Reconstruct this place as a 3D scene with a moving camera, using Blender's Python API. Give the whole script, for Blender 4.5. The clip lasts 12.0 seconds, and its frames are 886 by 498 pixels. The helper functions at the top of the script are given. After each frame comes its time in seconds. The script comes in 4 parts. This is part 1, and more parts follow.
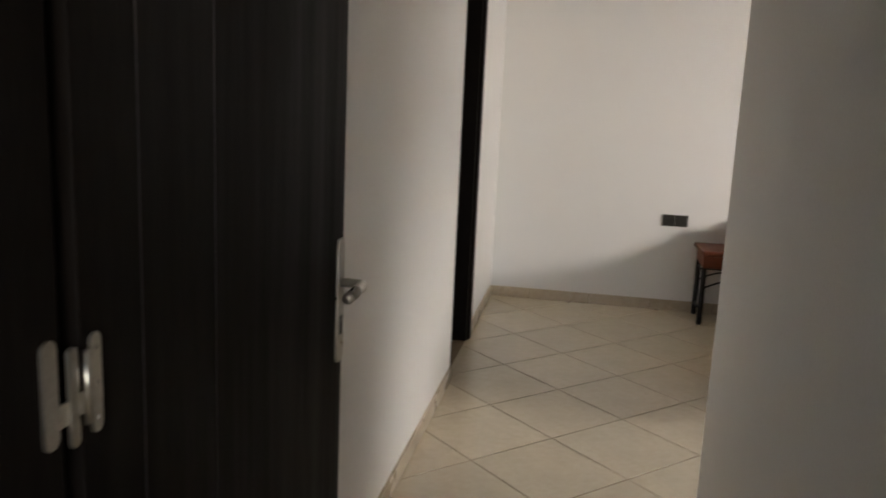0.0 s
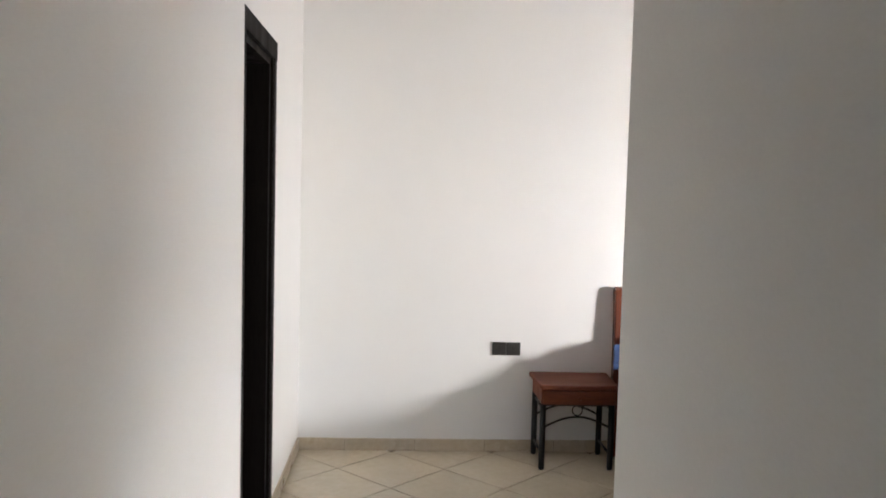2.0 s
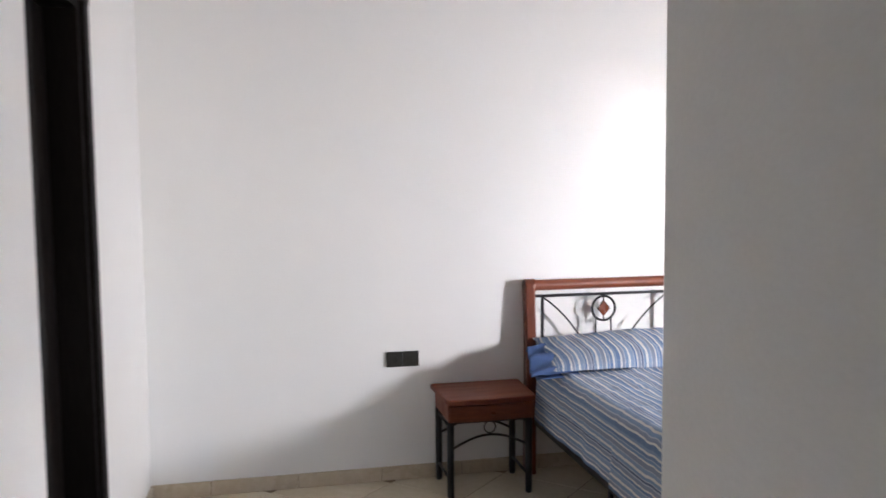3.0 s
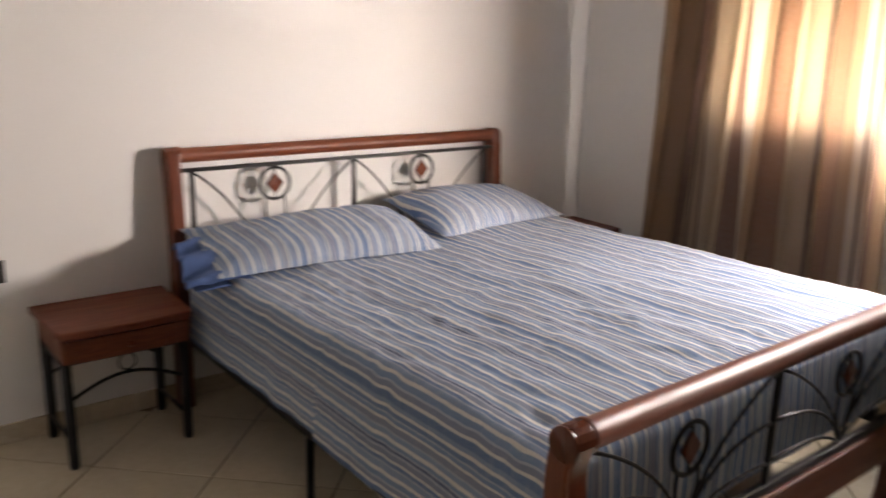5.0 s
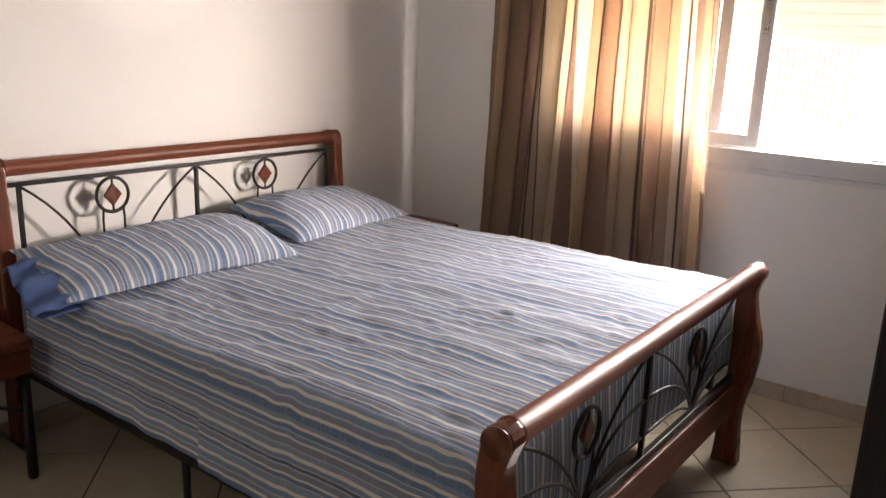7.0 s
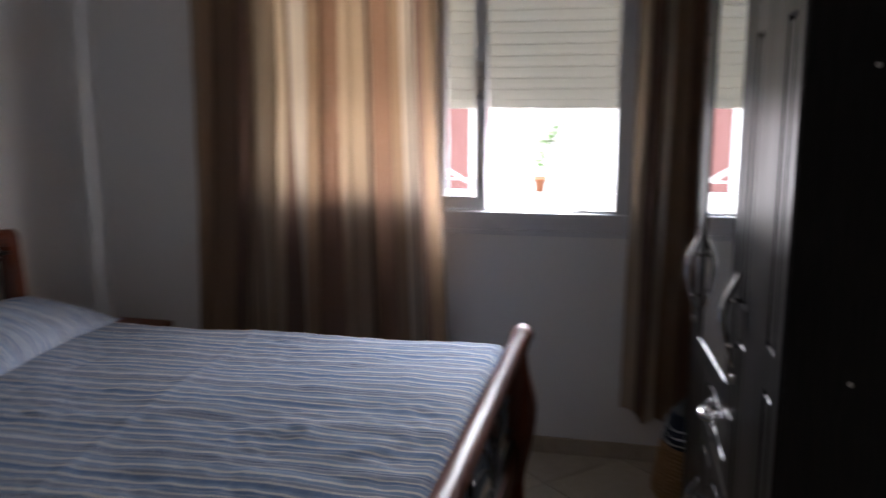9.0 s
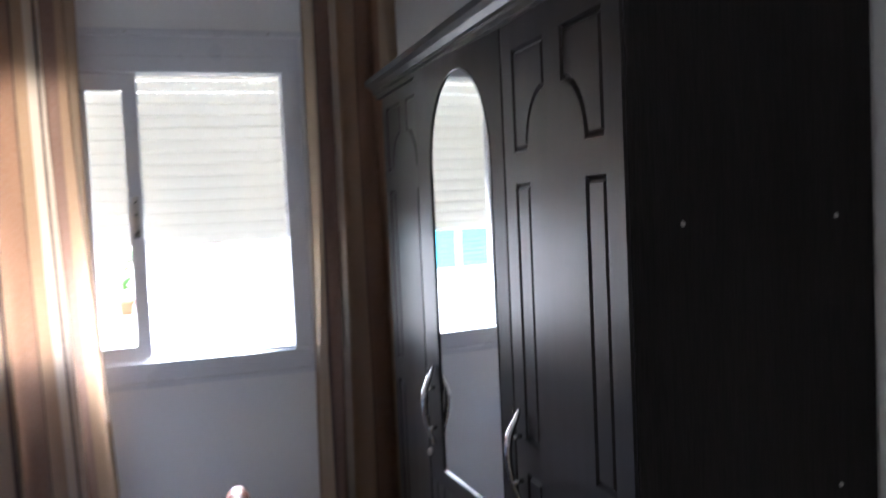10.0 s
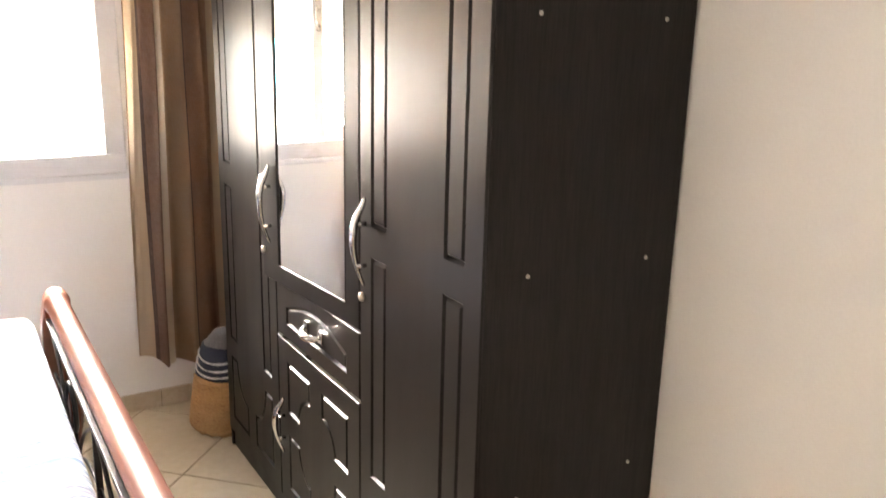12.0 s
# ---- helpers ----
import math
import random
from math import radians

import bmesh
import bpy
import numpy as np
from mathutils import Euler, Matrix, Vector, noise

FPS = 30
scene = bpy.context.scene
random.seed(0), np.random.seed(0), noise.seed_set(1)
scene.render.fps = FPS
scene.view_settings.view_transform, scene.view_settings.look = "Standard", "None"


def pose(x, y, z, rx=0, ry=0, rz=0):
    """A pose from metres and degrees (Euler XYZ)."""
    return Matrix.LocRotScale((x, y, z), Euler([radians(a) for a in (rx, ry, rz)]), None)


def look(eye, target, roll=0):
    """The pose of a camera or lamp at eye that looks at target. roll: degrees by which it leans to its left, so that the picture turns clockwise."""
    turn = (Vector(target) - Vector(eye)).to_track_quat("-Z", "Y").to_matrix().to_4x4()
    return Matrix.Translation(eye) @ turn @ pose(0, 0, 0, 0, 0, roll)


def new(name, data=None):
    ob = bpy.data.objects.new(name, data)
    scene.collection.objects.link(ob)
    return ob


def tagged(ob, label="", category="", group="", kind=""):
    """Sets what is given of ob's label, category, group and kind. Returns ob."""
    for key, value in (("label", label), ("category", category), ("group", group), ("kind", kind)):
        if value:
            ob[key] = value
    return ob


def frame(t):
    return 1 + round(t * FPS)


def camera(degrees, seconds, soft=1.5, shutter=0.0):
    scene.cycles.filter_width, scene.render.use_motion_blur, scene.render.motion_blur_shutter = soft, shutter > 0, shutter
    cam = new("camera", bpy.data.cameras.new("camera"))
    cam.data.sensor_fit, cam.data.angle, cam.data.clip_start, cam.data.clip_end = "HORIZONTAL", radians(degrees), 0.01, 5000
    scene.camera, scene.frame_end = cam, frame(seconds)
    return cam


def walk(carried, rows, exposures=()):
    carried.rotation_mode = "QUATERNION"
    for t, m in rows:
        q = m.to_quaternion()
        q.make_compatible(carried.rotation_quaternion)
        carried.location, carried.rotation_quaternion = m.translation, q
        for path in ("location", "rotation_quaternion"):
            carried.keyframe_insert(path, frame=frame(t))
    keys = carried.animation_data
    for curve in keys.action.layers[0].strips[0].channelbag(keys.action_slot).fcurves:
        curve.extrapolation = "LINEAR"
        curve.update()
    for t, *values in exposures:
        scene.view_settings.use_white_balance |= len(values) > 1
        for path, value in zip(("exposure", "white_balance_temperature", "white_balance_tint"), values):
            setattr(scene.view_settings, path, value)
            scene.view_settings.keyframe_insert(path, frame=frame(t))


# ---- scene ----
cam = camera(57.5, 12.0, shutter=0.5)
PATH = [
    (0, (0.608, -5.478, 1.338), (0.27, -3.541, 0.97), 2.6),
    (0.5, (0.551, -5.326, 1.354), (0.388, -3.361, 1.022), 2.7),
    (1, (0.54, -5.186, 1.408), (0.518, -3.209, 1.111), -1.3),
    (1.5, (0.548, -4.936, 1.436), (0.623, -2.949, 1.216), -0.7),
    (2, (0.576, -4.628, 1.487), (0.679, -2.635, 1.355), 1.5),
    (2.5, (0.555, -4.269, 1.473), (0.809, -2.289, 1.359), 0.4),
    (4.5, (0.789, -3.02, 1.404), (1.713, -1.302, 0.96), 1.7),
    (5, (0.828, -2.893, 1.384), (2.031, -1.376, 0.881), 1.5),
    (5.5, (0.721, -2.809, 1.395), (2.187, -1.564, 0.846), 1.4),
    (6, (0.671, -2.763, 1.398), (2.189, -1.594, 0.823), 2.1),
    (6.5, (0.664, -2.743, 1.399), (2.196, -1.577, 0.859), 2.1),
    (8.5, (0.696, -2.558, 1.456), (2.446, -1.637, 1.16), 2.5),
    (9, (0.77, -2.327, 1.433), (2.693, -1.895, 1.094), -0.0),
    (9.5, (0.824, -2.114, 1.48), (2.788, -2.337, 1.176), -2.0),
    (10, (0.919, -1.919, 1.539), (2.823, -2.52, 1.435), -2.6),
    (10.5, (0.963, -1.778, 1.563), (2.743, -2.689, 1.529), -1.3),
    (11, (0.939, -1.697, 1.53), (2.641, -2.738, 1.393), 0.2),
    (11.5, (0.924, -1.724, 1.476), (2.588, -2.778, 1.13), 0.8),
    (12, (0.903, -1.776, 1.444), (2.542, -2.81, 0.947), 1.4),
]
EXPOSURES = [(0, 3.62, 6900, 12), (0.5, 3.8, 6900, 12), (1, 4.42, 6900, 13), (1.5, 4.55, 6800, 13), (2, 4.4, 6300, 12), (2.5, 4.3, 5750, 13), (4.5, 3.72, 7200, 19), (5, 3.65, 7200, 19), (5.5, 3.55, 7400, 20), (6.5, 3.68, 7400, 19),
             (8.5, 2.65, 6100, 17), (9, 2.0, 6000, 16), (9.5, 2.35, 6000, 16), (10, 3.35, 5500, 14), (10.5, 3.65, 6100, 14), (11, 4.42, 6300, 15), (11.5, 4.72, 6900, 15), (12, 5.35, 7500, 16)]
walk(cam, [(t, look(eye, target, roll)) for t, eye, target, roll in PATH], EXPOSURES)

# ---- world, sun, exposure ----
world = bpy.data.worlds.new("sky")
scene.world = world
world.use_nodes = True
wn, wl = world.node_tree.nodes, world.node_tree.links
sky = wn.new("ShaderNodeTexSky")
sky.sky_type, sky.sun_disc = "NISHITA", False
sky.sun_elevation, sky.sun_rotation = radians(36), radians(258)
wl.new(sky.outputs[0], wn["Background"].inputs[0])
wn["Background"].inputs[1].default_value = 0.10
sun = new("sun", bpy.data.lights.new("sun", "SUN"))
sun.data.energy, sun.data.angle, sun.data.color = 2.8, radians(0.5), (1.0, 0.95, 0.87)
sun.matrix_world = look((0, 0, 0), (0.95, -0.20, -0.70))


def fill_lamp(name, eye, target, wide, high, watts, spread, colour):
    """An added area lamp that stands in for daylight; spread narrows its beam."""
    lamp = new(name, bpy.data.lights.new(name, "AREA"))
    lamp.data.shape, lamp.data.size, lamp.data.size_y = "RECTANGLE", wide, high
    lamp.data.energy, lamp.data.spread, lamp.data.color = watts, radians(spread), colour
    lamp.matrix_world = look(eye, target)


# Added fills at the window, beamed away from the camera so none shows.
fill_lamp("daylight_fill", (4.11, -2.14, 1.215), (2.75, -0.60, 1.12), 0.26, 0.32, 2.25, 124, (1.0, 0.95, 0.90))
fill_lamp("daylight_fill_down", (4.15, -1.95, 1.25), (2.50, -1.20, 0.25), 0.44, 0.26, 0.75, 100, (0.82, 0.91, 1.0))
fill_lamp("daylight_fill_low", (4.15, -1.95, 1.18), (1.0, -2.40, -0.22), 0.55, 0.22, 0.40, 50, (1.0, 0.97, 0.93))
# Added between shutter and curtain so the cloth glows from behind.
fill_lamp("curtain_backlight", (4.135, -1.22, 1.53), (3.0, -1.22, 1.50), 0.74, 0.98, 0.72, 75, (1.0, 0.88, 0.72))
# Unseen lamp in an invented hall opening, lifting the passage walls.
fill_lamp("hall_fill", (0.9, -7.70, 1.55), (0.7, -4.8, 1.15), 1.1, 1.0, 0.75, 110, (1.0, 0.93, 0.84))
# sunlight thrown back by glass across the street, through the open sash
glint = new("sun_glint", bpy.data.lights.new("sun_glint", "SPOT"))
glint.data.energy, glint.data.spot_size, glint.data.spot_blend, glint.data.shadow_soft_size, glint.data.color = 70, radians(3.2), 0.05, 0.03, (1.0, 0.97, 0.93)
glint.matrix_world = look((9.85, -8.93, -0.29), (4.05, -2.03, 1.25))


# ---- materials ----
def nodes_of(name):
    m = bpy.data.materials.new(name)
    m.use_nodes = True
    t = m.node_tree
    return m, t.nodes, t.links, t.nodes["Principled BSDF"]


def mixed(n, l, fac, a, b, kind="MIX"):
    x = n.new("ShaderNodeMix")
    x.data_type, x.blend_type = "RGBA", kind
    for sock, v in ((x.inputs[0], fac), (x.inputs[6], a), (x.inputs[7], b)):
        if isinstance(v, (int, float)):
            sock.default_value = v
        elif isinstance(v, tuple):
            sock.default_value = (*v, 1)
        else:
            l.new(v, sock)
    return x.outputs[2]


def noisy(n, l, vec, scale, detail=4, rough=0.6):
    x = n.new("ShaderNodeTexNoise")
    x.inputs["Scale"].default_value, x.inputs["Detail"].default_value, x.inputs["Roughness"].default_value = scale, detail, rough
    if vec is not None:
        l.new(vec, x.inputs["Vector"])
    return x.outputs["Fac"]


def stretched(n, l, scale, source="Object"):
    c, m = n.new("ShaderNodeTexCoord"), n.new("ShaderNodeMapping")
    m.inputs["Scale"].default_value = scale
    l.new(c.outputs[source], m.inputs[0])
    return m.outputs[0]


def ranged(n, l, fac, a, b, lo=0.0, hi=1.0):
    x = n.new("ShaderNodeMapRange")
    x.inputs[1].default_value, x.inputs[2].default_value, x.inputs[3].default_value, x.inputs[4].default_value = a, b, lo, hi
    l.new(fac, x.inputs[0])
    return x.outputs[0]


def bumped(n, l, b, height, strength, distance=0.002):
    x = n.new("ShaderNodeBump")
    x.inputs["Strength"].default_value, x.inputs["Distance"].default_value = strength, distance
    l.new(height, x.inputs["Height"])
    l.new(x.outputs[0], b.inputs["Normal"])


def surface(name, c1, c2, rough=0.5, fine=60.0, coarse=3.0, scale=(1, 1, 1), bump=0.15, metal=0.0, rvar=0.1, dirt=0.15, distance=0.002, vary=0.0, spec=0.5):
    """Two-scale varied surface: grain between two colours, broad stains, uneven gloss, fine relief."""
    m, n, l, b = nodes_of(name)
    v = stretched(n, l, scale)
    g, s = noisy(n, l, v, fine, 6), noisy(n, l, v, coarse, 3)
    col = mixed(n, l, ranged(n, l, g, 0.3, 0.7), c1, c2)
    col = mixed(n, l, ranged(n, l, s, 0.35, 0.75, 0, dirt), col, tuple(x * 0.55 for x in c1))
    if vary:
        o = n.new("ShaderNodeObjectInfo")
        col = mixed(n, l, ranged(n, l, o.outputs["Random"], 0, 1, 0, vary), col, tuple(x * 0.6 for x in c2))
    l.new(col, b.inputs["Base Color"])
    l.new(ranged(n, l, s, 0.3, 0.7, rough - rvar, rough + rvar), b.inputs["Roughness"])
    b.inputs["Metallic"].default_value, b.inputs["Specular IOR Level"].default_value = metal, spec
    bumped(n, l, b, g, bump, distance)
    return m


WALL = surface("wall_paint", (0.80, 0.785, 0.76), (0.84, 0.825, 0.80), 0.62, 180, 1.3, bump=0.12, rvar=0.08, dirt=0.05)
CEIL = surface("ceiling_paint", (0.80, 0.79, 0.77), (0.83, 0.82, 0.80), 0.8, 120, 1.0, bump=0.1, dirt=0.04)
TILE = surface("floor_tile", (0.62, 0.53, 0.385), (0.70, 0.61, 0.46), 0.20, 22, 5, bump=0.03, rvar=0.06, dirt=0.22, vary=0.22)
SKIRT = surface("skirting_tile", (0.50, 0.41, 0.29), (0.58, 0.49, 0.37), 0.3, 30, 4, bump=0.04, dirt=0.2, vary=0.15)
GROUT = surface("grout", (0.16, 0.11, 0.065), (0.21, 0.15, 0.09), 0.9, 90, 6, bump=0.3)
WENGE = surface("wenge_door", (0.006, 0.0045, 0.004), (0.012, 0.009, 0.0075), 0.55, 55, 2.5, (6, 6, 0.35), 0.10, dirt=0.1, spec=0.05)
BLACKWOOD = surface("black_melamine", (0.009, 0.007, 0.0065), (0.013, 0.010, 0.009), 0.33, 70, 2.0, (5, 5, 0.4), 0.05, dirt=0.05, rvar=0.05, spec=0.24)
SIDEWOOD = surface("wardrobe_side_board", (0.012, 0.0105, 0.0105), (0.026, 0.022, 0.021), 0.55, 60, 3, (7, 7, 0.25), 0.2, dirt=0.10, spec=0.16)
CHERRY = surface("cherry_wood", (0.13, 0.030, 0.013), (0.21, 0.058, 0.024), 0.47, 28, 3, (0.5, 4, 4), 0.06, dirt=0.3, spec=0.3)
CHERRYV = surface("cherry_wood_upright", (0.12, 0.028, 0.012), (0.19, 0.052, 0.022), 0.28, 28, 3, (4, 4, 0.5), 0.06, dirt=0.3)
IRON = surface("black_iron", (0.010, 0.009, 0.009), (0.018, 0.016, 0.015), 0.38, 120, 8, bump=0.15, metal=0.4, dirt=0.2)
CHROME = surface("chrome", (0.62, 0.62, 0.62), (0.72, 0.72, 0.72), 0.16, 80, 6, bump=0.02, metal=1.0, rvar=0.05, dirt=0.1)
STEEL = surface("satin_nickel", (0.50, 0.47, 0.42), (0.60, 0.57, 0.52), 0.34, 120, 9, bump=0.04, metal=1.0, dirt=0.2)
ALU = surface("white_aluminium", (0.66, 0.66, 0.67), (0.70, 0.70, 0.71), 0.35, 90, 3, bump=0.03, dirt=0.1)
SOCKET = surface("black_plastic", (0.020, 0.018, 0.014), (0.028, 0.025, 0.02), 0.35, 150, 8, bump=0.05, dirt=0.1)
STRAW = surface("woven_straw", (0.34, 0.19, 0.08), (0.52, 0.32, 0.15), 0.8, 90, 9, (1, 1, 3), 0.8, dirt=0.3, distance=0.004)
NAVY = surface("navy_cloth", (0.012, 0.018, 0.035), (0.022, 0.030, 0.055), 0.85, 160, 9, bump=0.4, dirt=0.2)
GREYCLOTH = surface("grey_cloth", (0.10, 0.10, 0.105), (0.16, 0.16, 0.16), 0.9, 120, 8, bump=0.5)
WHITECLOTH = surface("white_trim_cloth", (0.6, 0.6, 0.58), (0.7, 0.7, 0.68), 0.9, 150, 9, bump=0.3)
BLUECLOTH = surface("plain_blue_cotton", (0.055, 0.105, 0.26), (0.075, 0.135, 0.31), 0.85, 260, 9, bump=0.25, dirt=0.15)
DEEPBLUE = surface("deep_blue_mattress_cloth", (0.015, 0.06, 0.22), (0.02, 0.08, 0.28), 0.8, 220, 7, bump=0.2)
PLASTER = surface("outdoor_plaster", (0.80, 0.78, 0.75), (0.85, 0.83, 0.80), 0.85, 25, 0.6, bump=0.3, dirt=0.1)
REDPAINT = surface("red_brown_paint", (0.15, 0.065, 0.058), (0.18, 0.08, 0.07), 0.7, 30, 2, (4, 4, 0.4), 0.1)
TURQ = surface("turquoise_metal", (0.05, 0.33, 0.45), (0.07, 0.39, 0.51), 0.4, 40, 2, bump=0.1)
WHITEIRON = surface("white_iron_paint", (0.75, 0.75, 0.74), (0.8, 0.8, 0.79), 0.4, 60, 4, bump=0.05)
TERRACOTTA = surface("terracotta", (0.40, 0.15, 0.07), (0.48, 0.20, 0.10), 0.8, 40, 5, bump=0.3)
LEAF = surface("leaf_green", (0.06, 0.16, 0.02), (0.11, 0.24, 0.04), 0.5, 30, 5, bump=0.2)
STREET = surface("street_paving", (0.30, 0.28, 0.25), (0.36, 0.34, 0.31), 0.9, 18, 0.8, bump=0.4)

MIRROR, n_, l_, b_ = nodes_of("mirror_glass")
b_.inputs["Base Color"].default_value, b_.inputs["Metallic"].default_value, b_.inputs["Roughness"].default_value = (0.86, 0.88, 0.88, 1), 1.0, 0.012

GLASS, n_, l_, b_ = nodes_of("window_glass")
b_.inputs["Base Color"].default_value, b_.inputs["Roughness"].default_value, b_.inputs["IOR"].default_value = (1, 1, 1, 1), 0.0, 1.05
b_.inputs["Transmission Weight"].default_value = 1.0


def thin_cloth(name, see_through, colour_of, rough=0.9, weave=700.0, depth=1.0):
    """A woven cloth: its colour comes from colour_of(nodes, links); part of the light goes through it."""
    m, n, l, b = nodes_of(name)
    col = colour_of(n, l)
    l.new(col, b.inputs["Base Color"])
    b.inputs["Roughness"].default_value = rough
    g = noisy(n, l, stretched(n, l, (1, 1, 1), "UV"), weave, 2)
    bumped(n, l, b, g, 0.25, 0.0008)
    if see_through:
        t, x = n.new("ShaderNodeBsdfTranslucent"), n.new("ShaderNodeMixShader")
        dye = n.new("ShaderNodeHueSaturation")
        dye.inputs["Saturation"].default_value = depth
        l.new(col, dye.inputs["Color"])
        l.new(dye.outputs[0], t.inputs[0])
        x.inputs[0].default_value = see_through
        l.new(b.outputs[0], x.inputs[1])
        l.new(t.outputs[0], x.inputs[2])
        l.new(x.outputs[0], n["Material Output"].inputs[0])
    return m


def stripes(n, l, period, bands, wobble=0.004, wear=0.25):
    """Stripes across the U direction of the cloth, in metres; bands: (share of the period, colour)."""
    c, sep = n.new("ShaderNodeTexCoord"), n.new("ShaderNodeSeparateXYZ")
    l.new(c.outputs["UV"], sep.inputs[0])
    soft = noisy(n, l, stretched(n, l, (6, 2.5, 1), "UV"), 2.0, 3)
    add = n.new("ShaderNodeMath"); add.operation = "MULTIPLY_ADD"
    l.new(soft, add.inputs[0]); add.inputs[1].default_value = wobble * 2; l.new(sep.outputs[0], add.inputs[2])
    div = n.new("ShaderNodeMath"); div.operation = "DIVIDE"
    l.new(add.outputs[0], div.inputs[0]); div.inputs[1].default_value = period
    fr = n.new("ShaderNodeMath"); fr.operation = "FRACT"
    l.new(div.outputs[0], fr.inputs[0])
    ramp = n.new("ShaderNodeValToRGB")
    ramp.color_ramp.interpolation = "CONSTANT"
    at, es = 0.0, ramp.color_ramp.elements
    total = sum(w for w, _ in bands)
    for i, (w, colour) in enumerate(bands):
        e = es[i] if i < 2 else es.new(min(at, 1))
        e.position, e.color = at, (*colour, 1)
        at += w / total
    l.new(fr.outputs[0], ramp.inputs[0])
    thread = noisy(n, l, stretched(n, l, (260, 60, 1), "UV"), 1.0, 3)
    col = mixed(n, l, ranged(n, l, thread, 0.35, 0.7, 0, wear), ramp.outputs[0], (0.42, 0.40, 0.40))
    return col, sep, fr


B1, B2, B3, CREAM, PALE = (0.110, 0.190, 0.350), (0.165, 0.255, 0.41), (0.215, 0.300, 0.44), (0.72, 0.70, 0.65), (0.42, 0.46, 0.55)
GREYB, DARKB = (0.205, 0.245, 0.335), (0.065, 0.095, 0.19)
BED_BANDS = [(9, B1), (4, CREAM), (6, GREYB), (2, PALE), (7, B2), (5, CREAM), (8, B3), (2, PALE), (5, B1), (3, CREAM), (7, GREYB), (2, PALE), (4, DARKB), (2, PALE), (5, B2), (5, CREAM),
             (7, B3), (2, PALE), (8, GREYB), (3, CREAM), (5, B2), (2, PALE), (6, B1), (4, CREAM), (6, B3)]


def bed_colour(n, l):
    col, sep, fr = stripes(n, l, 0.235, BED_BANDS, 0.006, 0.2)
    # broken pale dashes woven into the dark bands
    w = n.new("ShaderNodeTexNoise")
    l.new(stretched(n, l, (12, 170, 1), "UV"), w.inputs["Vector"])
    w.inputs["Scale"].default_value = 1.0
    return mixed(n, l, ranged(n, l, w.outputs["Fac"], 0.56, 0.64, 0, 0.22), col, (0.5, 0.5, 0.5))


BEDCLOTH = thin_cloth("striped_bed_cotton", 0.0, bed_colour)
TAN, SAND, BROWN, RUST, DARKBR, IVORY = (0.35, 0.24, 0.155), (0.41, 0.31, 0.215), (0.205, 0.13, 0.095), (0.265, 0.16, 0.105), (0.085, 0.052, 0.040), (0.50, 0.40, 0.29)
PALER = (0.62, 0.54, 0.44)
# The first PALER band paints in the bright slit between two curtain panels.
CURTAIN_BANDS = [(8, SAND), (2, DARKBR), (5, SAND), (2, DARKBR), (52, TAN), (2, DARKBR), (22, BROWN), (2, DARKBR), (6, SAND), (2, DARKBR), (6, SAND), (2, DARKBR), (38, IVORY), (3, DARKBR), (14, BROWN),
                 (10, PALER), (24, TAN), (2, DARKBR), (30, RUST), (32, SAND), (2, DARKBR), (6, SAND), (2, DARKBR), (26, RUST), (3, DARKBR), (18, TAN), (5, PALER), (1, DARKBR), (13, PALER), (12, BROWN), (15, TAN), (3, DARKBR)]
CURTAIN = thin_cloth("striped_curtain_cloth", 0.60, lambda n, l: stripes(n, l, 1.84, CURTAIN_BANDS, 0.0, 0.15)[0], 0.75, 500, 1.18)


def shutter_colour(n, l):
    g = noisy(n, l, stretched(n, l, (1, 1, 1)), 30, 3)
    return mixed(n, l, g, (0.78, 0.75, 0.66), (0.84, 0.81, 0.73))


SHUTTER = thin_cloth("cream_shutter_pvc", 0.48, shutter_colour, 0.5)


# ---- building helpers ----
def part(name, bm, material, parent=None, label="", smooth=False):
    """Links a bmesh as one mesh object, under a thing or a part if one is given."""
    me = bpy.data.meshes.new(name)
    bmesh.ops.recalc_face_normals(bm, faces=bm.faces)
    bm.to_mesh(me)
    bm.free()
    if smooth:
        for p in me.polygons:
            p.use_smooth = True
    me.materials.append(material)
    ob = new(name, me)
    if parent is not None:
        ob.parent = parent
        ob.matrix_parent_inverse = parent.matrix_world.inverted() if parent.parent is None else Matrix()
    if label:
        tagged(ob, label)
    return ob


def thing(name, label, category, group="", kind="", at=(0, 0, 0)):
    ob = new(name)
    ob.empty_display_size = 0.1
    ob.location = at
    bpy.context.view_layer.update()
    return tagged(ob, label, category, group, kind)


def box(x0, x1, y0, y1, z0, z1, bevel=0.0, bm=None):
    b = bmesh.new()
    bmesh.ops.create_cube(b, size=1, matrix=Matrix.Translation(((x0 + x1) / 2, (y0 + y1) / 2, (z0 + z1) / 2)) @ Matrix.Diagonal((x1 - x0, y1 - y0, z1 - z0, 1)))
    if bevel:
        bmesh.ops.bevel(b, geom=b.edges[:], offset=bevel, segments=2, affect="EDGES", profile=0.5)
    if bm is None:
        return b
    me = bpy.data.meshes.new("t")
    b.to_mesh(me)
    b.free()
    bm.from_mesh(me)
    bpy.data.meshes.remove(me)
    return bm


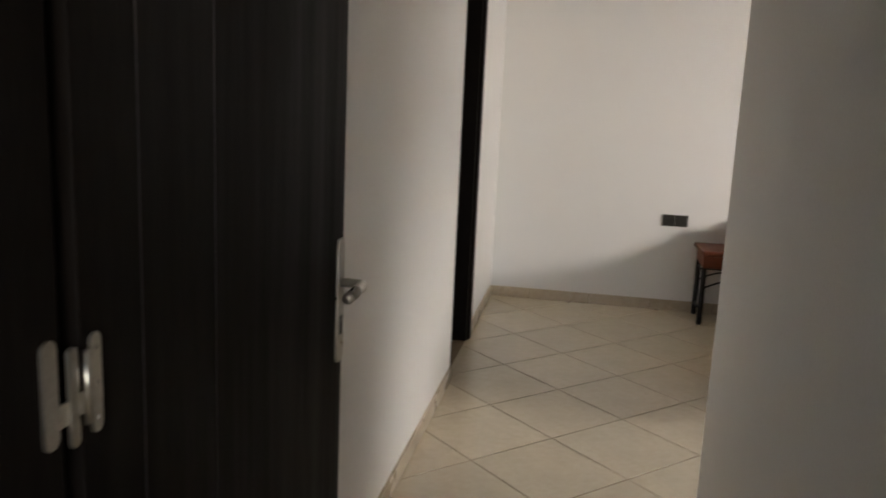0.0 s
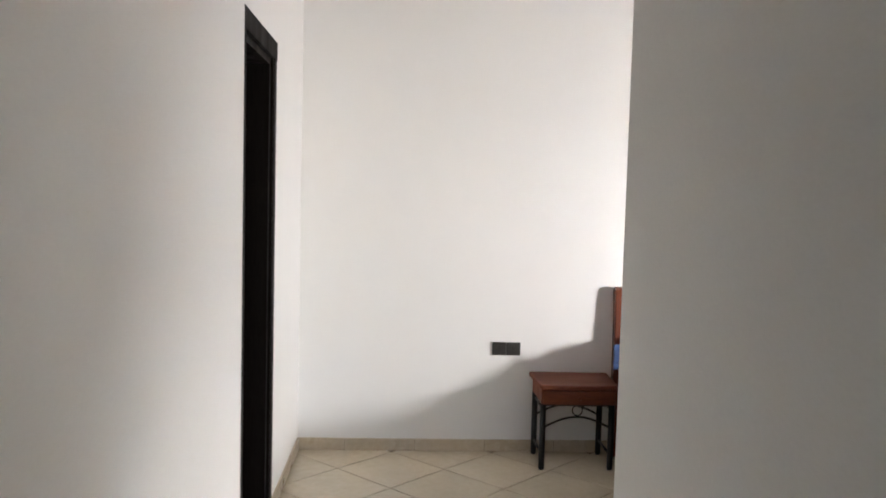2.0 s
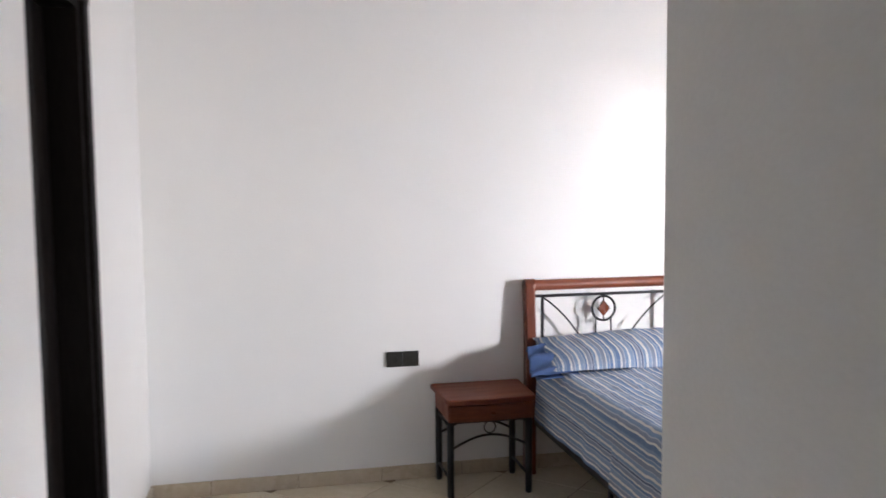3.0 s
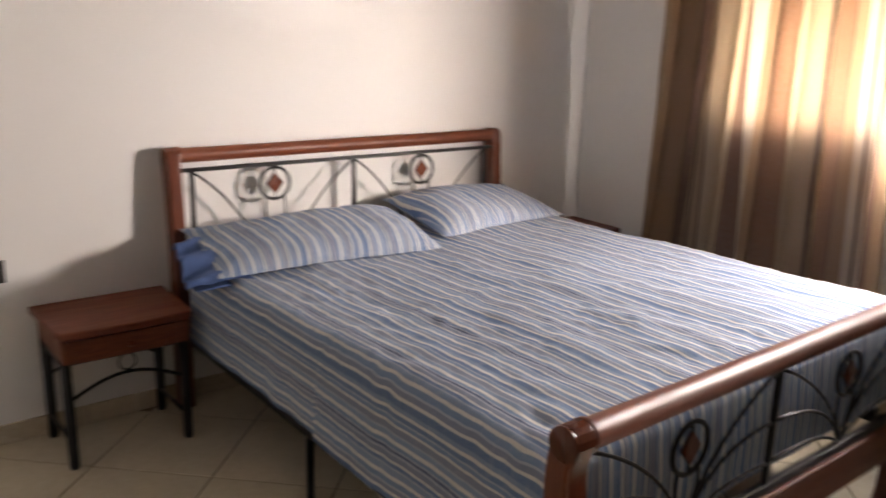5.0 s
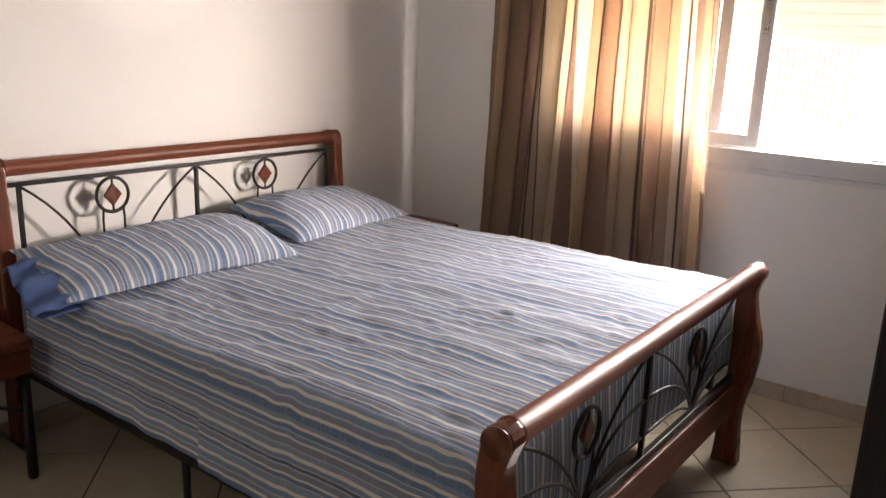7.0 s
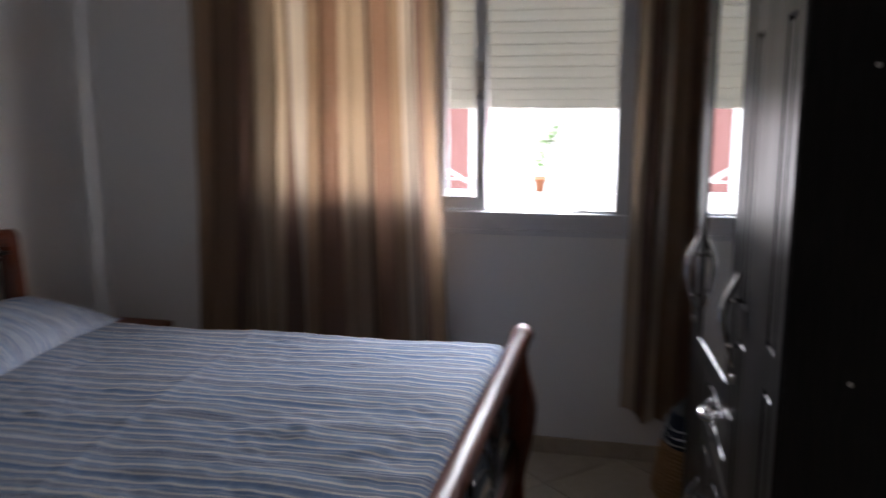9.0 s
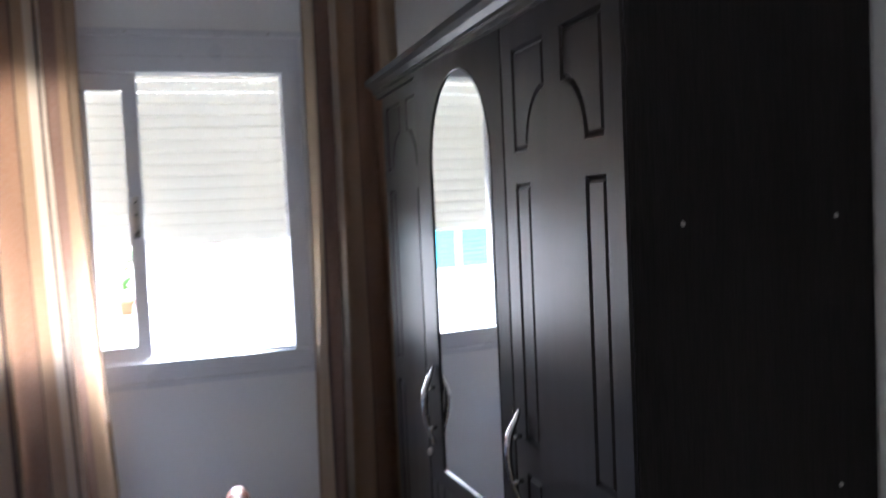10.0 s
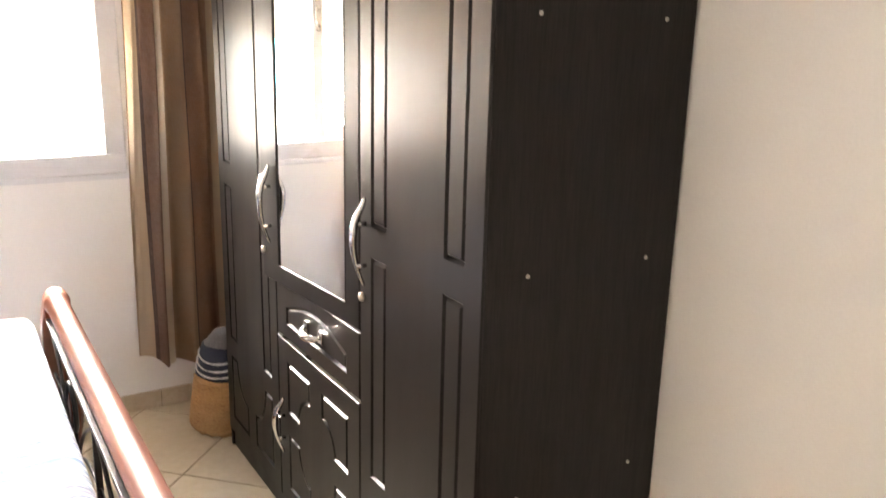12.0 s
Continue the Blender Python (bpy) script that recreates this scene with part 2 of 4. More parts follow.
def tube(points, radius, sides=10, bm=None, closed=False):
    """A round bar along the points; radius may be one number or one for each point."""
    bm = bm or bmesh.new()
    pts = [Vector(p) for p in points]
    rad = radius if isinstance(radius, (list, tuple)) else [radius] * len(pts)
    rings, side = [], None
    for i, p in enumerate(pts):
        a, b = (pts[i - 1], pts[(i + 1) % len(pts)]) if closed else (pts[max(i - 1, 0)], pts[min(i + 1, len(pts) - 1)])
        d = (b - a).normalized()
        if side is None:
            side = d.cross(Vector((0, 0, 1)) if abs(d.z) < 0.9 else Vector((1, 0, 0))).normalized()
        side = (side - d * side.dot(d)).normalized()
        up = d.cross(side)
        rings.append([bm.verts.new(p + rad[i] * (math.cos(k * math.tau / sides) * side + math.sin(k * math.tau / sides) * up)) for k in range(sides)])
    pairs = list(zip(rings, rings[1:])) + ([(rings[-1], rings[0])] if closed else [])
    for r, s in pairs:
        for k in range(sides):
            bm.faces.new((r[k], r[(k + 1) % sides], s[(k + 1) % sides], s[k]))
    if not closed:
        bm.faces.new(rings[0][::-1])
        bm.faces.new(rings[-1])
    return bm


def prism(outline, axis, a, b, bevel=0.0):
    """A flat outline pushed along an axis from a to b; for 'x' the outline is (y, z), for 'y' (x, z), for 'z' (x, y)."""
    bm = bmesh.new()
    place = {"x": lambda p, v: (v, p[0], p[1]), "y": lambda p, v: (p[0], v, p[1]), "z": lambda p, v: (p[0], p[1], v)}[axis]
    f = bm.faces.new([bm.verts.new(place(p, a)) for p in outline])
    r = bmesh.ops.extrude_face_region(bm, geom=[f])
    d = Vector(place((0, 0), b - a))
    bmesh.ops.translate(bm, vec=d, verts=[v for v in r["geom"] if isinstance(v, bmesh.types.BMVert)])
    if bevel:
        edges = [e for e in bm.edges if len(e.link_faces) == 2 and e.calc_face_angle(0) > 0.6]
        bmesh.ops.bevel(bm, geom=edges, offset=bevel, segments=2, affect="EDGES", profile=0.5)
    return bm


def bezier(a, b, c, d, steps=14):
    a, b, c, d = Vector(a), Vector(b), Vector(c), Vector(d)
    out = []
    for i in range(steps + 1):
        t = i / steps
        out.append(a * (1 - t) ** 3 + 3 * b * t * (1 - t) ** 2 + 3 * c * t * t * (1 - t) + d * t ** 3)
    return out


def lathe(profile, centre, sides=24):
    """A turned body: profile of (radius, height) about an upright axis."""
    bm = bmesh.new()
    rings = []
    for r, h in profile:
        rings.append([bm.verts.new((centre[0] + r * math.cos(k * math.tau / sides), centre[1] + r * math.sin(k * math.tau / sides), centre[2] + h)) for k in range(sides)])
    for r, s in zip(rings, rings[1:]):
        for k in range(sides):
            bm.faces.new((r[k], r[(k + 1) % sides], s[(k + 1) % sides], s[k]))
    bm.faces.new(rings[0][::-1])
    bm.faces.new(rings[-1])
    return bm


def sheet(name, place, nu, nv, material, parent=None, label="", thickness=0.0, uv=None):
    """A cloth surface place(i/nu, j/nv) with UVs in metres."""
    verts = [place(i / nu, j / nv) for j in range(nv + 1) for i in range(nu + 1)]
    faces = [(j * (nu + 1) + i, j * (nu + 1) + i + 1, (j + 1) * (nu + 1) + i + 1, (j + 1) * (nu + 1) + i) for j in range(nv) for i in range(nu)]
    me = bpy.data.meshes.new(name)
    me.from_pydata([v[:3] for v in verts], [], faces)
    layer = me.uv_layers.new(name="UVMap")
    for lp in me.loops:
        layer.data[lp.index].uv = verts[lp.vertex_index][3:5]
    for p in me.polygons:
        p.use_smooth = True
    me.materials.append(material)
    ob = new(name, me)
    if thickness:
        s = ob.modifiers.new("thickness", "SOLIDIFY")
        s.thickness = thickness
    if parent is not None:
        ob.parent = parent
        ob.matrix_parent_inverse = parent.matrix_world.inverted()
    if label:
        tagged(ob, label)
    return ob


def solid(name, bm, material, label="", category="", kind="structure"):
    return tagged(part(name, bm, material), label, category, "", kind)


# ---- the room: walls, ceiling, floor slab ----
W, S, CX, CE, H = 4.03, -3.055, 1.015, -4.80, 2.80
HY = -7.6


def wall_with_hole(x0, x1, y0, y1, z0, z1, along, h0, h1, k0, k1):
    """A wall box with one opening from h0 to h1 along it and k0 to k1 up."""
    bm = bmesh.new()
    def add(a0, a1, c0, c1):
        if a1 - a0 > 0.001 and c1 - c0 > 0.001:
            box(*((a0, a1, y0, y1) if along == "x" else (x0, x1, a0, a1)), c0, c1, 0, bm)
    a0, a1 = (x0, x1) if along == "x" else (y0, y1)
    add(a0, h0, z0, z1), add(h1, a1, z0, z1), add(h0, h1, z0, k0), add(h0, h1, k1, z1)
    bmesh.ops.remove_doubles(bm, verts=bm.verts, dist=0.0005)
    return bm


solid("wall_north", box(-0.2, W + 0.22, 0, 0.2, -0.1, H), WALL, "off-white painted plaster wall behind the bed", "wall")
DY0, DY1, DZ = -1.72, -1.12, 2.05
solid("wall_west_passage", box(-0.2, 0.025, CE, -1.800, -0.1, H), WALL, "off-white painted wall of the entrance passage", "wall")
solid("wall_west", wall_with_hole(-0.2, 0, -1.800, 0, -0.1, H, "y", DY0, DY1, -0.1, DZ), WALL, "off-white painted wall with a dark doorway", "wall")
WY0, WY1, WZ0, WZ1 = -2.36, -0.80, 0.950, 2.13
solid("wall_east", wall_with_hole(W, W + 0.22, S, 0, -0.1, H, "y", WY0, WY1, WZ0, WZ1 + 0.07), WALL, "white painted wall with the sliding window", "wall")
solid("wall_south", box(CX, W + 0.22, S - 0.15, S, -0.1, H), WALL, "off-white painted wall behind the wardrobe", "wall")
solid("wall_passage", box(CX, CX + 0.15, CE - 0.15, S - 0.15, -0.1, H), WALL, "off-white painted wall of the entrance passage", "wall")
solid("wall_entrance", wall_with_hole(-1.2, 2.4, CE - 0.15, CE, -0.1, H, "x", 0.085, 0.985, -0.1, 2.06), WALL, "painted wall around the bedroom doorway", "wall")
solid("wall_hall_west", box(-1.35, -1.2, HY, CE, -0.1, H), WALL, "painted hall wall", "wall")
solid("wall_hall_east", box(2.4, 2.55, HY, CE, -0.1, H), WALL, "painted hall wall", "wall")
# The opening is invented and out of view, made only for the hall lamp.
solid("wall_hall_south", wall_with_hole(-1.35, 2.55, HY - 0.15, HY, -0.1, H, "x", 0.3, 1.5, 1.0, 2.1), WALL, "painted hall wall", "wall")
solid("ceiling", box(-1.35, W + 0.22, HY - 0.15, 0.2, H, H + 0.15), CEIL, "plain white painted ceiling", "ceiling")
floor = solid("floor", box(-1.35, W + 0.22, HY - 0.15, 0.2, -0.14, -0.003), GROUT, "cream ceramic tile floor laid diagonally", "floor")


# ---- doors ----
def casing(name, label, opening, depth, mats):
    """Architrave with a stepped edge and lining round a door hole; opening in (y0, y1, top) on the wall x = 0."""
    y0, y1, top = opening
    d = tagged(new(name), label, "door frame", "", "structure")
    prof = [(0, 0), (0.075, 0), (0.075, 0.012), (0.066, 0.020), (0.012, 0.020), (0.006, 0.016), (0, 0.016)]
    for nm, sgn, yy in (("jamb", -1, y0), ("jamb", 1, y1)):
        bm = prism([(h, yy + sgn * w) for w, h in prof], "z", 0.0, top)
        part(nm, bm, WENGE, d)
        part("lining", box(-depth, 0.004, min(yy, yy - sgn * 0.03), max(yy, yy - sgn * 0.03), 0, top - 0.03), WENGE, d)
    part("head", box(0, 0.021, y0 - 0.078, y1 + 0.078, top, top + 0.078, 0.003), WENGE, d)
    part("lining", box(-depth, 0.004, y0, y1, top - 0.03, top), WENGE, d)
    return d


frame_1 = casing("door_frame_1", "dark wenge-stained wooden door frame in the white wall", (DY0, DY1, DZ), 0.14, None)
# A plain dark panel closes the opening; no room is built behind it.
door_1 = tagged(part("door_1", box(-0.135, -0.095, DY0 + 0.03, DY1 - 0.03, 0.008, DZ - 0.032, 0.003), WENGE), "dark brown panel filling the doorway, set deep in its frame", "door", "", "structure")
part("lock_plate", box(-0.060, -0.02, DY0 + 0.029, DY0 + 0.0325, 0.90, 1.10, 0.001), IRON, frame_1, "dull dark lock plate")

LX = 0.12                      # face of the open leaf
LY0, LY1 = -4.775, -3.885
door_2 = tagged(part("door_2", box(LX - 0.04, LX, LY0, LY1, 0.012, 2.03, 0.003), WENGE), "dark wenge wooden bedroom door standing open against the wall", "door", "", "structure")
for yy, w in ((LY0 + 0.115, 0.0015), (LY0 + 0.30, 0.0012)):
    part("groove", box(LX - 0.001, LX + 0.0012, yy - w, yy + w, 0.012, 2.03), IRON, door_2)
part("handle_plate", prism([(y, z) for y, z in [(LY1 - 0.052, 0.80), (LY1 - 0.046, 0.786), (LY1 - 0.018, 0.786), (LY1 - 0.012, 0.80), (LY1 - 0.012, 1.032), (LY1 - 0.018, 1.047), (LY1 - 0.046, 1.047), (LY1 - 0.052, 1.032)]], "x", LX, LX + 0.007, 0.002), STEEL, door_2, "nickel handle plate with keyhole")
part("keyhole", box(LX + 0.006, LX + 0.0085, LY1 - 0.040, LY1 - 0.024, 0.845, 0.885, 0.001), IRON, door_2)
part("handle", tube([(LX + 0.004, LY1 - 0.032, 0.955), (LX + 0.04, LY1 - 0.032, 0.955), (LX + 0.052, LY1 - 0.040, 0.955), (LX + 0.056, LY1 - 0.06, 0.955), (LX + 0.056, LY1 - 0.15, 0.952)], [0.010, 0.010, 0.011, 0.012, 0.011], 14), STEEL, door_2, "nickel lever handle", True)
def hinge_leaf(y, r, hgt, z, x0, x1):
    return prism([(y + r * math.cos(a), z + s * hgt + r * math.sin(a)) for s, a0 in ((1, 0), (-1, math.pi)) for a in [a0 + k * math.pi / 6 for k in range(7)]], "x", x0, x1)


for z in (0.25, 1.032, 1.80):
    hinge = part("hinge", hinge_leaf(LY0 + 0.021, 0.0085, 0.046, z, LX, LX + 0.004), STEEL, door_2, "nickel H-shaped hinge")
    part("hinge_leaf", hinge_leaf(LY0 - 0.012, 0.0070, 0.046, z - 0.006, LX - 0.004, LX + 0.001), STEEL, hinge)
    part("hinge_arm", box(LX + 0.001, LX + 0.005, LY0 + 0.003, LY0 + 0.0125, z + 0.004, z + 0.026), STEEL, hinge)
    part("hinge_arm", box(LX - 0.001, LX + 0.003, LY0 - 0.0050, LY0 + 0.003, z - 0.026, z - 0.004), STEEL, hinge)
    part("hinge_pin", tube([(LX + 0.005, LY0 + 0.003, z - 0.038), (LX + 0.005, LY0 + 0.003, z + 0.040)], 0.0042, 12), STEEL, hinge, "", True)
    for dz in (-0.038, 0.0, 0.038):
        part("screw", tube([(LX + 0.003, LY0 + 0.021, z + dz), (LX + 0.0048, LY0 + 0.021, z + dz)], 0.003, 8), CHROME, hinge)
# frame of the bedroom doorway
dframe = tagged(new("door_frame_2"), "dark wenge-stained frame of the bedroom doorway", "door frame", "", "structure")
part("jamb", box(0.045, 0.113, CE - 0.17, CE + 0.004, 0, 2.07, 0.003), WENGE, dframe)
part("jamb", box(0.955, 1.005, CE - 0.17, CE + 0.004, 0, 2.07, 0.003), WENGE, dframe)
part("head", box(0.113, 0.955, CE - 0.17, CE + 0.004, 2.03, 2.07, 0.003), WENGE, dframe)
part("architrave", box(-0.03, 0.05, CE - 0.172, CE - 0.150, 0, 2.14, 0.004), WENGE, dframe)
part("architrave", box(1.0, 1.08, CE - 0.172, CE - 0.150, 0, 2.14, 0.004), WENGE, dframe)
part("architrave", box(0.05, 1.0, CE - 0.172, CE - 0.150, 2.065, 2.14, 0.004), WENGE, dframe)
for z in (0.25, 1.02, 1.80):
    part("hinge_leaf", prism([(CE - 0.018 + 0.011 * math.cos(a), z + 0.018 + s * 0.045 + 0.011 * math.sin(a)) for s, a0 in ((1, 0), (-1, math.pi)) for a in [a0 + k * math.pi / 6 for k in range(7)]], "x", 0.113, 0.117), STEEL, dframe, "nickel H-shaped hinge")
    part("hinge_arm", box(0.114, 0.1175, CE - 0.014, CE + 0.012, z - 0.020, z + 0.004), STEEL, dframe)

# ---- socket ----
sock = thing("wall_socket", "black double wall socket on the white wall", "socket", at=(1.198, 0, 0.608))
part("plate", box(1.117, 1.1975, -0.011, 0, 0.570, 0.646, 0.003), SOCKET, sock)
part("plate", box(1.1985, 1.280, -0.011, 0, 0.570, 0.646, 0.003), SOCKET, sock)
part("outlet", lathe([(0.0205, 0), (0.0205, 0.003), (0.017, 0.003), (0.016, -0.004)], (0, 0, 0), 20), SOCKET, sock).matrix_world = pose(1.158, -0.011, 0.608, 90)
part("outlet", box(1.226, 1.254, -0.0135, -0.010, 0.595, 0.621, 0.002), SOCKET, sock)


# ---- nightstand ----
def nightstand(x0, x1, y0, top, label):
    t = thing("nightstand", label, "nightstand", "nightstands beside the bed", at=((x0 + x1) / 2, y0 / 2, 0))
    yb = -0.012
    front = lambda k: y0 - 0.012 * math.sin(math.pi * k)
    outline = [(x0, yb), (x0 + 0.012, y0 + 0.03)] + [(x0 + 0.02 + (x1 - x0 - 0.04) * k / 10, front(k / 10)) for k in range(11)] + [(x1 - 0.012, y0 + 0.03), (x1, yb)]
    part("tabletop", prism(outline, "z", top - 0.026, top, 0.006), CHERRY, t, "red-brown varnished wooden top")
    a, b = x0 + 0.022, x1 - 0.022
    bz = top - 0.112
    body = part("body", box(a, b, y0 + 0.022, yb - 0.01, bz, top - 0.027, 0.003), CHERRY, t)
    dr = part("drawer_front", prism([(a + 0.006, y0 + 0.020)] + [(a + 0.006 + (b - a - 0.012) * k / 8, y0 + 0.010 - 0.008 * math.sin(math.pi * k / 8)) for k in range(9)] + [(b - 0.006, y0 + 0.020)], "z", bz + 0.004, top - 0.034, 0.003), CHERRY, t, "drawer front left slightly ajar")
    part("knob", lathe([(0.006, 0), (0.006, 0.008), (0.010, 0.012), (0.009, 0.019), (0.003, 0.021)], (0, 0, 0), 14), CHERRYV, dr, "small turned wooden knob", True).matrix_world = pose((a + b) / 2, y0 + 0.003, (bz + top - 0.03) / 2, 90)
    xs, ys = (x0 + 0.035, x1 - 0.04), (y0 + 0.042, yb - 0.03)
    for x in xs:
        for y in ys:
            part("leg", tube([(x, y, 0.0), (x, y, 0.012), (x, y, bz)], [0.014, 0.0165, 0.0165], 14), IRON, t, "", True)
        part("stretcher", tube([(x, ys[0], 0.085), (x, ys[1], 0.085)], 0.007, 8), IRON, t, "", True)
        part("apron_bar", tube([(x, ys[0], bz - 0.03), (x, ys[1], bz - 0.03)], 0.006, 8), IRON, t, "", True)
    for y in ys:
        mid = (xs[0] + xs[1]) / 2
        part("arched_bar", tube(bezier((xs[0], y, bz - 0.135), (mid - 0.10, y, bz - 0.085), (mid - 0.05, y, bz - 0.072), (mid, y, bz - 0.072), 8) + bezier((mid, y, bz - 0.072), (mid + 0.05, y, bz - 0.072), (mid + 0.10, y, bz - 0.085), (xs[1], y, bz - 0.135), 8)[1:], 0.006, 8), IRON, t, "", True)
    part("ring", tube([(mid + 0.028 * math.cos(k * math.tau / 20), ys[0], bz - 0.036 + 0.028 * math.sin(k * math.tau / 20)) for k in range(20)], 0.0032, 8, closed=True), IRON, t, "", True)
    part("top_bar", tube([(xs[0], ys[0], bz - 0.006), (xs[1], ys[0], bz - 0.006)], 0.006, 8), IRON, t, "", True)
    return t


nightstand(1.335, 1.79, -0.352, 0.478, "red-brown wooden nightstand with black iron legs beside the bed")
nightstand(3.545, 3.995, -0.352, 0.49, "red-brown wooden nightstand between the bed and the curtain")

# ---- bed frame ----
BX0, BX1, BM = 1.81, 3.385, 2.585
bed = thing("sleigh_bed", "red-brown wooden sleigh bed with black wrought-iron panels", "bed", at=(BM, -1.0, 0))


def post(x0, x1, spine, label=""):
    """A sawn sleigh post: spine of (z, y of the middle, half width), rounded at the top."""
    left = [(y - w, z) for z, y, w in spine]
    right = [(y + w, z) for z, y, w in spine]
    z, y, w = spine[-1]
    cap = [(y - w * math.cos(a), z + w * math.sin(a)) for a in [k * math.pi / 8 for k in range(1, 8)]]
    ob = part("post", prism(left + cap + right[::-1], "x", x0, x1), CHERRYV, bed, label)
    bv = ob.modifiers.new("rounded", "BEVEL")
    bv.width, bv.segments, bv.limit_method, bv.angle_limit = 0.006, 3, "ANGLE", radians(50)
    return ob


def smooth_spine(keys, steps=6):
    out = []
    for i in range(len(keys) - 1):
        p0, p1, p2, p3 = keys[max(i - 1, 0)], keys[i], keys[i + 1], keys[min(i + 2, len(keys) - 1)]
        for k in range(steps):
            t = k / steps
            out.append(tuple(0.5 * (2 * b + (c - a) * t + (2 * a - 5 * b + 4 * c - d) * t * t + (3 * b - a - 3 * c + d) * t ** 3) for a, b, c, d in zip(p0, p1, p2, p3)))
    return out + [keys[-1]]


HEAD = smooth_spine([(0, -0.060, 0.038), (0.25, -0.066, 0.036), (0.5, -0.072, 0.034), (0.72, -0.068, 0.032), (0.86, -0.058, 0.033), (0.952, -0.048, 0.037)])
FOOT = smooth_spine([(0, -1.998, 0.046), (0.08, -1.998, 0.040), (0.20, -1.996, 0.036), (0.33, -2.014, 0.043), (0.45, -2.020, 0.047), (0.555, -2.006, 0.037), (0.632, -2.001, 0.031), (0.695, -2.016, 0.036)])
for x in (BX0, BX1 - 0.05):
    post(x, x + 0.05, HEAD)
for x in (BX0, BX1 - 0.05):
    post(x, x + 0.05, FOOT)
part("head_rail", tube([(BX0 + 0.045, -0.050, 0.957), (BX0 + 0.055, -0.050, 0.957), (BX0 + 0.062, -0.050, 0.957), (BX1 - 0.062, -0.050, 0.957), (BX1 - 0.055, -0.050, 0.957), (BX1 - 0.045, -0.050, 0.957)], [0.033, 0.033, 0.0265, 0.0265, 0.033, 0.033], 20), CHERRY, bed, "turned red-brown top rail", True)
part("foot_rail", tube([(BX0 + 0.045, -2.014, 0.696), (BX0 + 0.058, -2.014, 0.696), (BX0 + 0.066, -2.014, 0.696), (BX1 - 0.066, -2.014, 0.696), (BX1 - 0.058, -2.014, 0.696), (BX1 - 0.045, -2.014, 0.696)], [0.035, 0.035, 0.030, 0.030, 0.035, 0.035], 20), CHERRY, bed, "polished red-brown round foot rail", True)
for x in (BX0 - 0.006, BX1 - 0.002):
    part("end_cap", tube([(x, -2.016, 0.696), (x + 0.008, -2.016, 0.696)], 0.034, 20), CHERRYV, bed, "", True)
part("foot_board", box(BX0 + 0.05, BX1 - 0.05, -2.008, -1.978, 0.19, 0.31, 0.004), CHERRY, bed, "wooden bottom board")


def iron_panel(name, y, z0, z1, xl, xr, rings, rz, rr):
    """Wrought-iron panel: bars, upright bars, two ringed diamonds and fans of curved rods."""
    p = part(name, box(xl, xr, y - 0.007, y + 0.007, z1 - 0.014, z1, 0.002), IRON, bed, "black wrought-iron panel")
    part("lower_bar", box(xl, xr, y - 0.009, y + 0.009, z0, z0 + 0.026, 0.002), IRON, p)
    for x in (xl + 0.04, BM, xr - 0.04) if name == "head_panel" else (BM,):
        part("upright_bar", box(x - 0.007, x + 0.007, y - 0.007, y + 0.007, z0 + 0.02, z1 - 0.012, 0.0015), IRON, p)
    for c in rings:
        part("ring", tube([(c + rr * math.cos(k * math.tau / 32), y, rz + rr * math.sin(k * math.tau / 32)) for k in range(32)], 0.0062, 10, closed=True), IRON, p, "", True)
        dh, dw = rr * 0.66, rr * 0.54
        part("diamond", prism([(c - dw, rz), (c, rz - dh), (c + dw, rz), (c, rz + dh)], "y", y - 0.006, y + 0.006, 0.002), CHERRYV, p, "small carved wooden diamond")
        part("diamond_rim", tube([(c - dw, y, rz), (c, y, rz - dh), (c + dw, y, rz), (c, y, rz + dh)], 0.003, 6, closed=True), IRON, p)
        for s in (-1, 1):
            part("pin", tube([(c, y, rz + s * (dh - 0.002)), (c, y, rz + s * (rr - 0.002))], 0.004, 8), IRON, p)
        base = Vector((c, y, z0 + 0.024))
        half = BM - c if c < BM else c - BM
        for s in (-1, 1):
            part("rod", tube(bezier(base, base + Vector((s * 0.01, 0, 0.06)), (c + s * 0.055, y, rz - rr - 0.06), (c + s * rr * 0.62, y, rz - rr * 0.78), 8), 0.0042, 8), IRON, p, "", True)
            edge = c + s * (half - 0.008 if (s > 0) == (c < BM) else abs((xl + 0.045 if s < 0 else xr - 0.045) - c))
            hgt = z1 - z0
            part("rod", tube(bezier(base, base + Vector((s * 0.05, 0, hgt * 0.38)), (edge - s * 0.16, y, z1 - hgt * 0.22), (edge, y, z1 - 0.016), 12), 0.0045, 8), IRON, p, "", True)
            part("rod", tube(bezier(base, base + Vector((s * 0.06, 0, hgt * 0.34)), (edge - s * 0.17, y, z0 + hgt * 0.56), (edge, y, z0 + hgt * 0.56), 12), 0.0045, 8), IRON, p, "", True)
            part("rod", tube(bezier(base, base + Vector((s * 0.08, 0, hgt * 0.16)), (edge - s * 0.16, y, z0 + hgt * 0.27), (edge, y, z0 + hgt * 0.24), 12), 0.0045, 8), IRON, p, "", True)
    return p


iron_panel("head_panel", -0.072, 0.36, 0.912, BX0 + 0.05, BX1 - 0.05, (2.228, 2.932), 0.830, 0.062)
iron_panel("foot_panel", -1.988, 0.312, 0.654, BX0 + 0.05, BX1 - 0.05, (2.245, 2.955), 0.540, 0.062)
